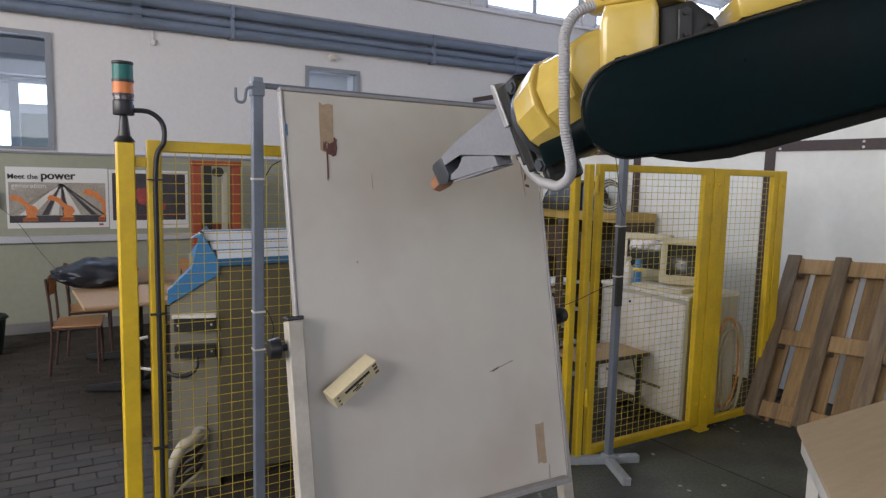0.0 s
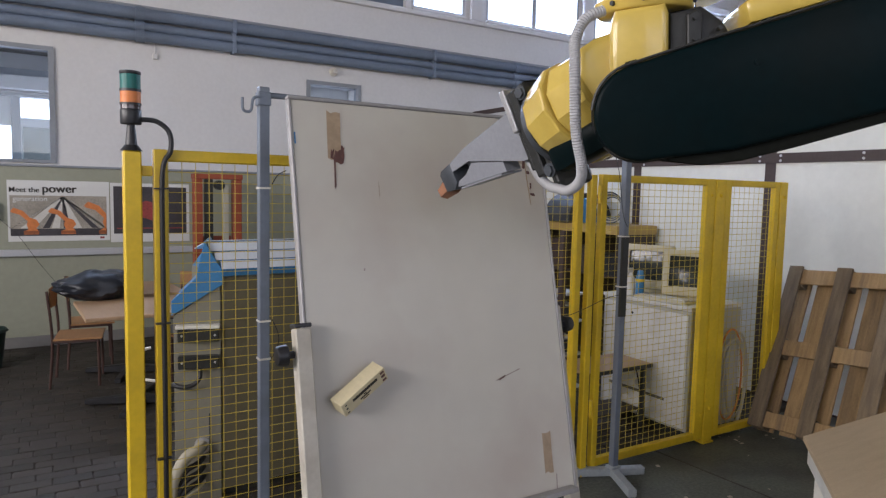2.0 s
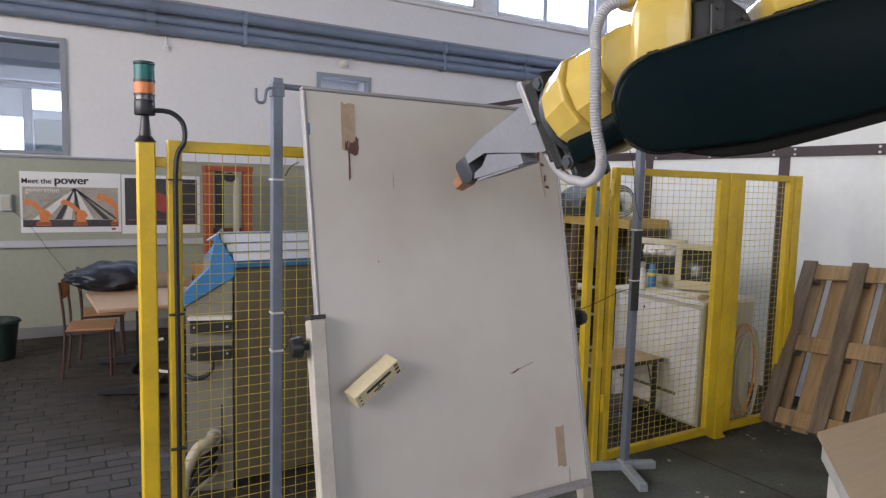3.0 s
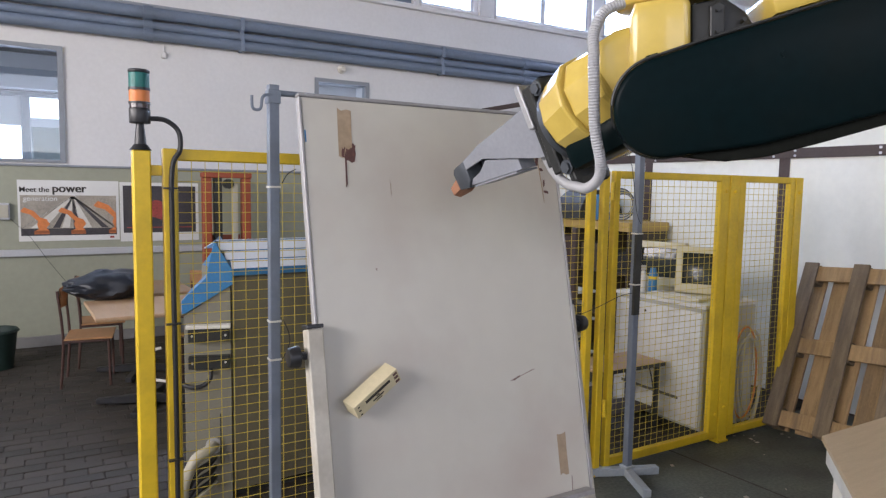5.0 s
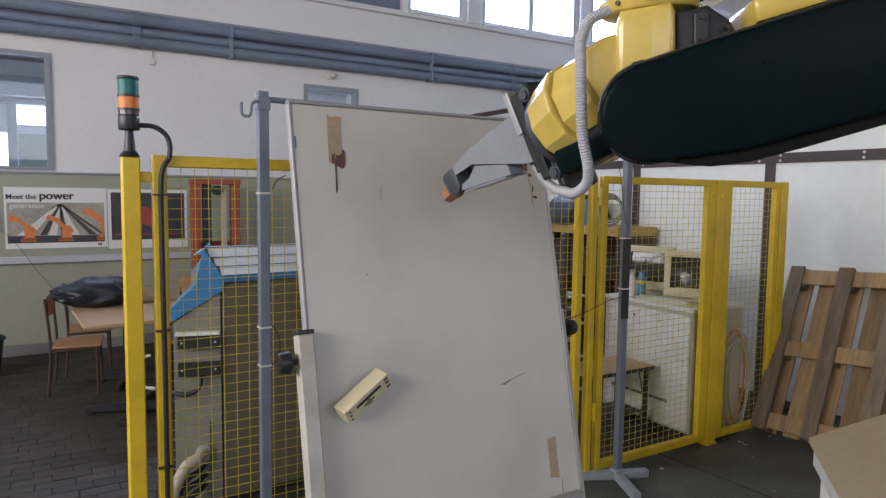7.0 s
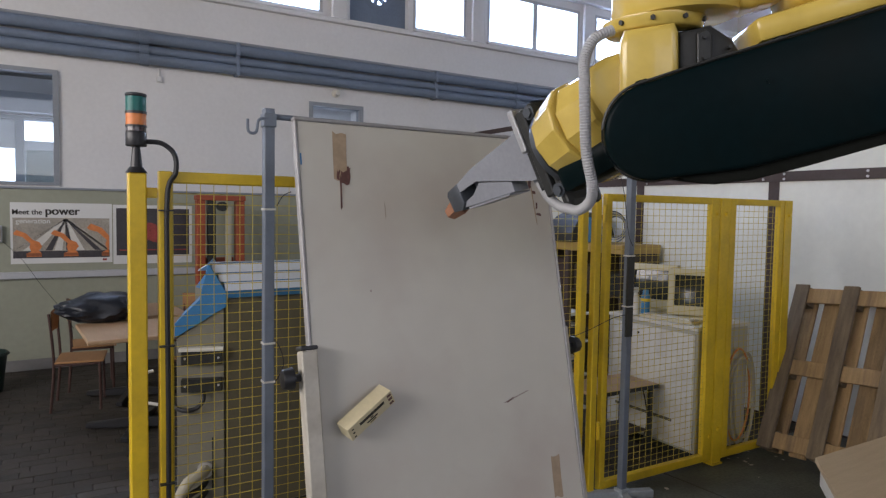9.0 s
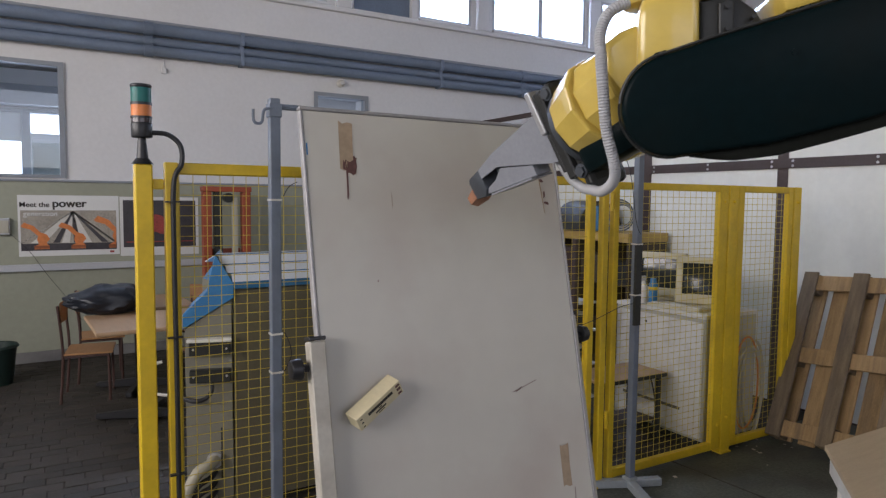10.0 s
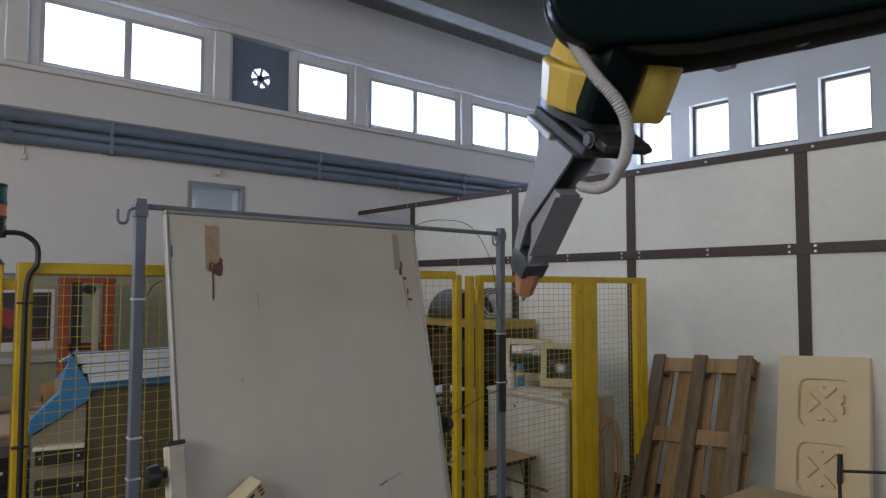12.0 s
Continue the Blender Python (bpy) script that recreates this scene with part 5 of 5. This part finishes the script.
robot = thing("robot_arm", "large yellow robot arm with black cover holding a pen tool", "robot", BASE)
part("pedestal", rod((0, 0, 0), (0, 0, 0.55), 0.34, 0.28, seg=32, bevel=0.02), M_CAST, robot, smooth=True)
part("turret", rod((0, 0, 0.551), (0, 0, 1.0), 0.30, 0.26, seg=32, bevel=0.03), M_RYEL, robot, smooth=True)
upper = part("upper_arm", box(-0.11, 0.11, -0.13, 0.13, -0.14, 1.42, 0.05, seg=3), M_RYEL, robot, smooth=True)
part("shoulder_motor", rod((-0.26, 0, 0), (-0.115, 0, 0), 0.13, seg=24, bevel=0.02), M_CAST, upper, smooth=True)

# forearm: x runs from the wrist to the elbow, z up; the black cover faces -y
fore = part("forearm", prism([(-0.02, -0.10), (-0.05, 0.0), (-0.02, 0.10), (0.14, 0.105), (0.26, 0.112), (1.15, 0.11), (1.20, 0.0), (1.15, -0.12), (0.2, -0.12)], 0.075, 0.27, 0.02), M_RYEL, robot, smooth=True)
fore.matrix_basis = BASE.inverted() @ moved(FORE0, FORE_ROWS[0][1:])
arc = [(0.012 + 0.104 * math.cos(a), -0.006 + 0.106 * math.sin(a)) for a in (math.pi / 2 + math.pi * i / 20 for i in range(21))]
edge = arc + [(0.08, -0.122), (0.18, -0.136), (0.34, -0.138), (1.16, -0.136), (1.24, -0.05), (1.24, 0.05), (1.16, 0.11), (0.30, 0.104), (0.12, 0.103)]
cover = part("side_cover", prism(edge, 0.0, 0.066, 0.012, 3), M_BLUEBLK, fore, "glossy blue-black long cover with a rounded end", smooth=True)
part("cover_flange", prism([(x * 1.03 if x < 0.9 else x, z * 1.045) for x, z in edge], 0.067, 0.074), M_CAST, fore)
# thin bead added to draw the highlight along the cover's top edge
rim = [(x - 0.003 if x < 0 else x, 0.004, z + 0.002) for x, z in arc[8::-1]] + [(0.12, 0.004, 0.105), (0.30, 0.004, 0.106), (0.60, 0.004, 0.108), (1.14, 0.004, 0.111)]
part("cover_rim", tube(rim, 0.0035, seg=6, steps=4), M_CAST, fore, smooth=True)
part("under_cover", prism([(0.02, -0.10), (0.05, -0.128), (0.11, -0.152), (0.19, -0.164), (0.30, -0.165), (1.15, -0.150), (1.15, -0.11)], 0.020, 0.19, 0.008, 2), M_UNDER, fore, "dark grey underside cover", smooth=True)
for x in (0.42, 0.70):
    part("hole_plug", rod((x, 0.10, -0.166 if x < 0.5 else -0.161), (x, 0.10, -0.155), 0.012, seg=12), M_BLACK, fore)
UPRIGHT = pose(0.03, 0, 0.08) @ pose(0, 0, 0, 0, 13, 0) @ pose(-0.03, 0, -0.08)


def upright(name, bm, material, label=""):
    ob = part(name, bm, material, fore, label, smooth=True)
    ob.matrix_basis = UPRIGHT
    return ob


upright("wrist_housing", prism([(-0.035, -0.02), (-0.032, 0.12), (-0.03, 0.19), (-0.02, 0.222), (0.088, 0.232), (0.096, 0.21), (0.096, -0.02)], 0.055, 0.21, 0.016, 3), M_RYEL)
upright("housing_drum", rod((0.11, 0.185, 0.252), (0.11, 0.185, 0.45), 0.150, 0.140, seg=40, bevel=0.025), M_RYEL)
upright("drum_ring", rod((0.055, 0.165, 0.226), (0.055, 0.165, 0.256), 0.108, 0.118, seg=36, bevel=0.005), M_RYEL)
for i in range(10):
    a = 2 * math.pi * (i + 0.3) / 10
    upright("ring_bolt", rod((0.055 + 0.112 * math.cos(a), 0.165 + 0.112 * math.sin(a), 0.242), (0.055 + 0.119 * math.cos(a), 0.165 + 0.119 * math.sin(a), 0.242), 0.006, seg=6), M_CAST)
part("drum_saddle", box(0.26, 0.50, 0.09, 0.235, 0.20, 0.42, 0.03, seg=3), M_RYEL, fore, smooth=True)
mot = upright("wrist_motor", prism([(0.100, 0.06), (0.100, 0.215), (0.17, 0.225), (0.215, 0.19), (0.245, 0.135), (0.25, 0.06)], 0.095, 0.25, 0.012, 2), M_CAST, "dark cast motor block")
part("motor_flange", prism([(0.136, 0.06), (0.136, 0.205), (0.158, 0.214), (0.168, 0.205), (0.168, 0.06)], 0.078, 0.094, 0.004), M_CAST, mot)
for x, z in ((0.152, 0.10), (0.152, 0.15), (0.152, 0.195), (0.205, 0.17)):
    part("motor_bolt", rod((x, 0.068, z), (x, 0.079 if x < 0.2 else 0.096, z), 0.005, seg=6), M_CAST, mot)
part("top_beam", box(0.268, 1.1, 0.03, 0.25, 0.112, 0.165, 0.012, seg=2), M_RYEL, fore, smooth=True)
part("top_beam_cover", box(0.36, 1.1, 0.05, 0.24, 0.166, 0.26, 0.03, seg=3), M_RYEL, fore, smooth=True)
for x, z in ((0.015, 0.108), (0.30, 0.112), (0.62, 0.112), (0.92, 0.112)):
    tab = part("cover_tab", box(x - 0.014, x + 0.014, 0.012, 0.064, z - 0.014, z + 0.001, 0.003), M_BLUEBLK, fore)
    part("tab_screw", rod((x, 0.006, z - 0.006), (x, 0.0125, z - 0.006), 0.006, seg=10), M_CAST, tab)
part("cover_screw", rod((0.258, -0.004, 0.03), (0.258, 0.001, 0.03), 0.006, seg=10), M_BLUEBLK, fore)
part("elbow_joint", rod((1.12, -0.05, 0), (1.12, 0.36, 0), 0.17, seg=30, bevel=0.02), M_RYEL, fore, smooth=True)
part("elbow_hose", tube([(0.06, 0.25, -0.04), (0.10, 0.30, -0.085), (0.15, 0.32, -0.10), (0.20, 0.325, -0.10), (0.27, 0.32, -0.085), (0.35, 0.31, -0.07), (0.5, 0.30, -0.06), (0.9, 0.30, -0.05)], 0.013, seg=9), M_CREAMHOSE, fore, smooth=True)
# wrist: x points along the tool to the board, z up the flange, -y faces away from the camera's side
wrist = part("wrist", rod((-0.225, 0.0, 0.015), (-0.13, 0.0, 0.01), 0.10, 0.115, seg=10, bevel=0.01), M_RYEL, robot)
wrist.matrix_basis = BASE.inverted() @ WRIST0
yoke = part("wrist_yoke", prism([(-0.105, 0.02), (-0.112, 0.11), (-0.085, 0.175), (-0.04, 0.19), (0.01, 0.19), (0.01, -0.02), (-0.06, -0.02)], 0.08, 0.235, 0.02, 3), M_RYEL, wrist, smooth=True)
yoke.matrix_basis = wrist.matrix_basis.inverted() @ fore.matrix_basis
part("wrist_cone", rod((-0.132, 0.004, 0.01), (-0.036, 0, 0.0), 0.122, 0.108, seg=12, bevel=0.008), M_RYEL, wrist)
part("wrist_dark_cover", box(-0.225, -0.04, -0.02, 0.085, -0.135, -0.06, 0.02, seg=2), M_BLUEBLK, wrist, "blue-black lower wrist cover", smooth=True)
part("wrist_under", box(-0.22, -0.045, -0.125, -0.022, -0.130, -0.05, 0.02, seg=2), M_RYEL, wrist, smooth=True)
part("flange", rod((-0.035, 0, 0), (-0.018, 0, 0), 0.104, seg=36), M_TOOLD, wrist, "grey steel flange", smooth=True)
adp = part("adapter_plate", box(-0.017, 0.014, -0.095, 0.045, -0.165, 0.138, 0.02, seg=2), M_CAST, wrist, "dark steel adapter plate")
for z in (0.109, -0.109):
    part("plate_bolt", rod((0.0, 0.046, z), (0.0, 0.055, z), 0.0145, seg=6), M_TOOLD, adp)
    part("plate_washer", rod((0.0, 0.0455, z), (0.0, 0.048, z), 0.019, seg=16), M_TOOLD, adp)
part("clamp_bar", box(0.013, 0.042, -0.055, 0.055, -0.115, 0.125, 0.004), M_CAST, wrist)
# paler metal than the tool, so the colour carries the sky's reflection
part("clamp_face", box(0.043, 0.062, -0.05, 0.062, 0.02, 0.14, 0.003), M_ALU, wrist, "machined clamp face, paler metal for its sky reflection")
part("clamp_rib", box(0.043, 0.055, 0.02, 0.052, -0.09, 0.018, 0.003), M_CAST, wrist)
gus = [(0.056, 0.09), (0.30, 0.078), (0.40, 0.060), (0.40, 0.035), (0.30, 0.036), (0.085, -0.050), (0.056, -0.055)]
part("gusset_plate", prism(gus, 0.030, 0.037), M_TOOL, wrist, "grey welded steel gusset")
part("gusset_plate", prism(gus, -0.037, -0.030), M_TOOL, wrist, "grey welded steel gusset")
part("top_plate", prism([(0.056, 0.0905), (0.30, 0.0785), (0.40, 0.0605), (0.40, 0.056), (0.30, 0.074), (0.056, 0.086)], -0.0295, 0.0295), M_TOOL, wrist)
part("channel", prism([(0.17, -0.018), (0.17, -0.050), (0.36, -0.020), (0.40, -0.012), (0.40, 0.0), (0.34, 0.008), (0.30, 0.030)], -0.029, 0.029, 0.002), M_TOOL, wrist, "grey steel channel")
part("channel_lip", prism([(0.175, -0.051), (0.36, -0.023), (0.36, -0.028), (0.175, -0.056)], -0.034, 0.046), M_TOOL, wrist)
part("pen_clamp", prism([(0.385, 0.064), (0.442, 0.058), (0.452, 0.045), (0.445, -0.010), (0.40, -0.018), (0.382, 0.0)], -0.034, 0.038, 0.004), M_TOOLD, wrist, "dark grey pen clamp", smooth=True)
blk = rod((0.440, 0.002, 0.014), (0.505, 0.001, 0.004), 0.036, 0.024, seg=6)
part("wood_block", blk, M_BLOCK, wrist, "red-brown wooden pen block")
part("wood_nose", rod((0.505, 0.001, 0.004), (0.517, 0.0, 0.001), 0.016, 0.008, seg=10), M_PLY, wrist, "pale wooden nose")
part("pen_tip", rod((0.516, 0.0, 0.001), (0.528, 0.0, -0.001), 0.006, 0.002, seg=8), M_CAST, wrist, "black pen tip")
hose = part("corrugated_hose", tube([(-0.31, 0.03, 0.155), (-0.285, 0.07, 0.150), (-0.262, 0.10, 0.114), (-0.255, 0.12, 0.066), (-0.236, 0.13, 0.01), (-0.195, 0.132, -0.079), (-0.161, 0.115, -0.15), (-0.116, 0.09, -0.178), (-0.056, 0.07, -0.182), (-0.007, 0.05, -0.163), (0.03, 0.035, -0.145), (0.068, 0.02, -0.105), (0.095, 0.005, -0.045)], 0.0115, seg=10, ribs=0.0018, pitch=0.006), M_HOSE, wrist, "light grey corrugated hose", smooth=True)
# ---- pavers outside the cell ----
PX, PY, GAP = 0.20, 0.10, 0.004
pav = bmesh.new()
box(-PX / 2 + GAP / 2, PX / 2 - GAP / 2, -PY / 2 + GAP / 2, PY / 2 - GAP / 2, -0.05, 0.0, 0.004, bm=pav)
bmesh.ops.delete(pav, geom=[f for f in pav.faces if f.normal.z < -0.9], context="FACES")
paver_mesh = bpy.data.meshes.new("paver")
pav.to_mesh(paver_mesh)
paver_mesh.materials.append(M_PAVER)
paving = tagged(new("floor_paving"), "brown-grey block paving with dark joints", "floor", kind="structure")
base_v = np.array([v.co for v in pav.verts])
base_f = [[v.index for v in f.verts] for f in pav.faces]
pav.free()
near, far_v, far_f = [], [], []
for row in range(49):
    y = YF + 0.17 + PY / 2 + PY * row
    slip = random.uniform(-0.03, 0.03)
    for col in range(-27, 40):
        x = (col + 0.5 * (row % 2)) * PX + slip
        lift, tip = random.uniform(-0.005, 0.0), random.uniform(-1.0, 1.0)
        if -0.45 < x < 0.95 and 3.9 < y < 6.0 and len(near) < 300:
            near.append((x, y, lift, tip))
        else:
            c, s = math.cos(radians(tip)), math.sin(radians(tip))
            p = base_v @ np.array(((c, s, 0), (-s, c, 0), (0, 0, 1))) + (x, y, lift)
            far_f += [[i + len(far_v) for i in f] for f in base_f]
            far_v += p.tolist()
for x, y, lift, tip in near:
    q = new("paver", paver_mesh)
    q.parent, q.matrix_basis = paving, pose(x, y, lift, 0, 0, tip)
me = bpy.data.meshes.new("far_pavers")
me.from_pydata(far_v, [], far_f)
me.materials.append(M_PAVER)
fp = new("far_pavers", me)
fp.parent = paving
tagged(fp, kind="stuff")


# ---- what moves ----
def motions():
    back = BASE.inverted()
    shoulder = Vector((0, 0, 1.1))
    fore_rows, upper_rows = [], []
    for t, *row in FORE_ROWS:
        m = back @ moved(FORE0, row)
        fore_rows.append((t, m))
        elbow = m @ Vector((1.12, 0.17, 0))
        d = elbow - shoulder
        upper_rows.append((t, Matrix.Translation(shoulder) @ d.to_track_quat("Z", "Y").to_matrix().to_4x4()))
    walk(fore, fore_rows)
    walk(upper, upper_rows)
    walk(wrist, [(t, back @ moved(WRIST0, row) @ pose(0, 0, 0, ROLL.get(t, 0), 0, 0)) for t, *row in WRIST_ROWS])

    # the slack hose slides round the wrist as it bends
    walk(hose, [(t, pose(x, 0, z, -0.7 * ROLL.get(t, 0), 0, 0)) for t, x, z in ((0.0, 0, 0), (10.0, 0, 0), (10.5, 0.008, -0.005), (11.0, 0.015, -0.015), (11.5, 0.03, -0.02), (12.0, 0.04, -0.025))])


motions()
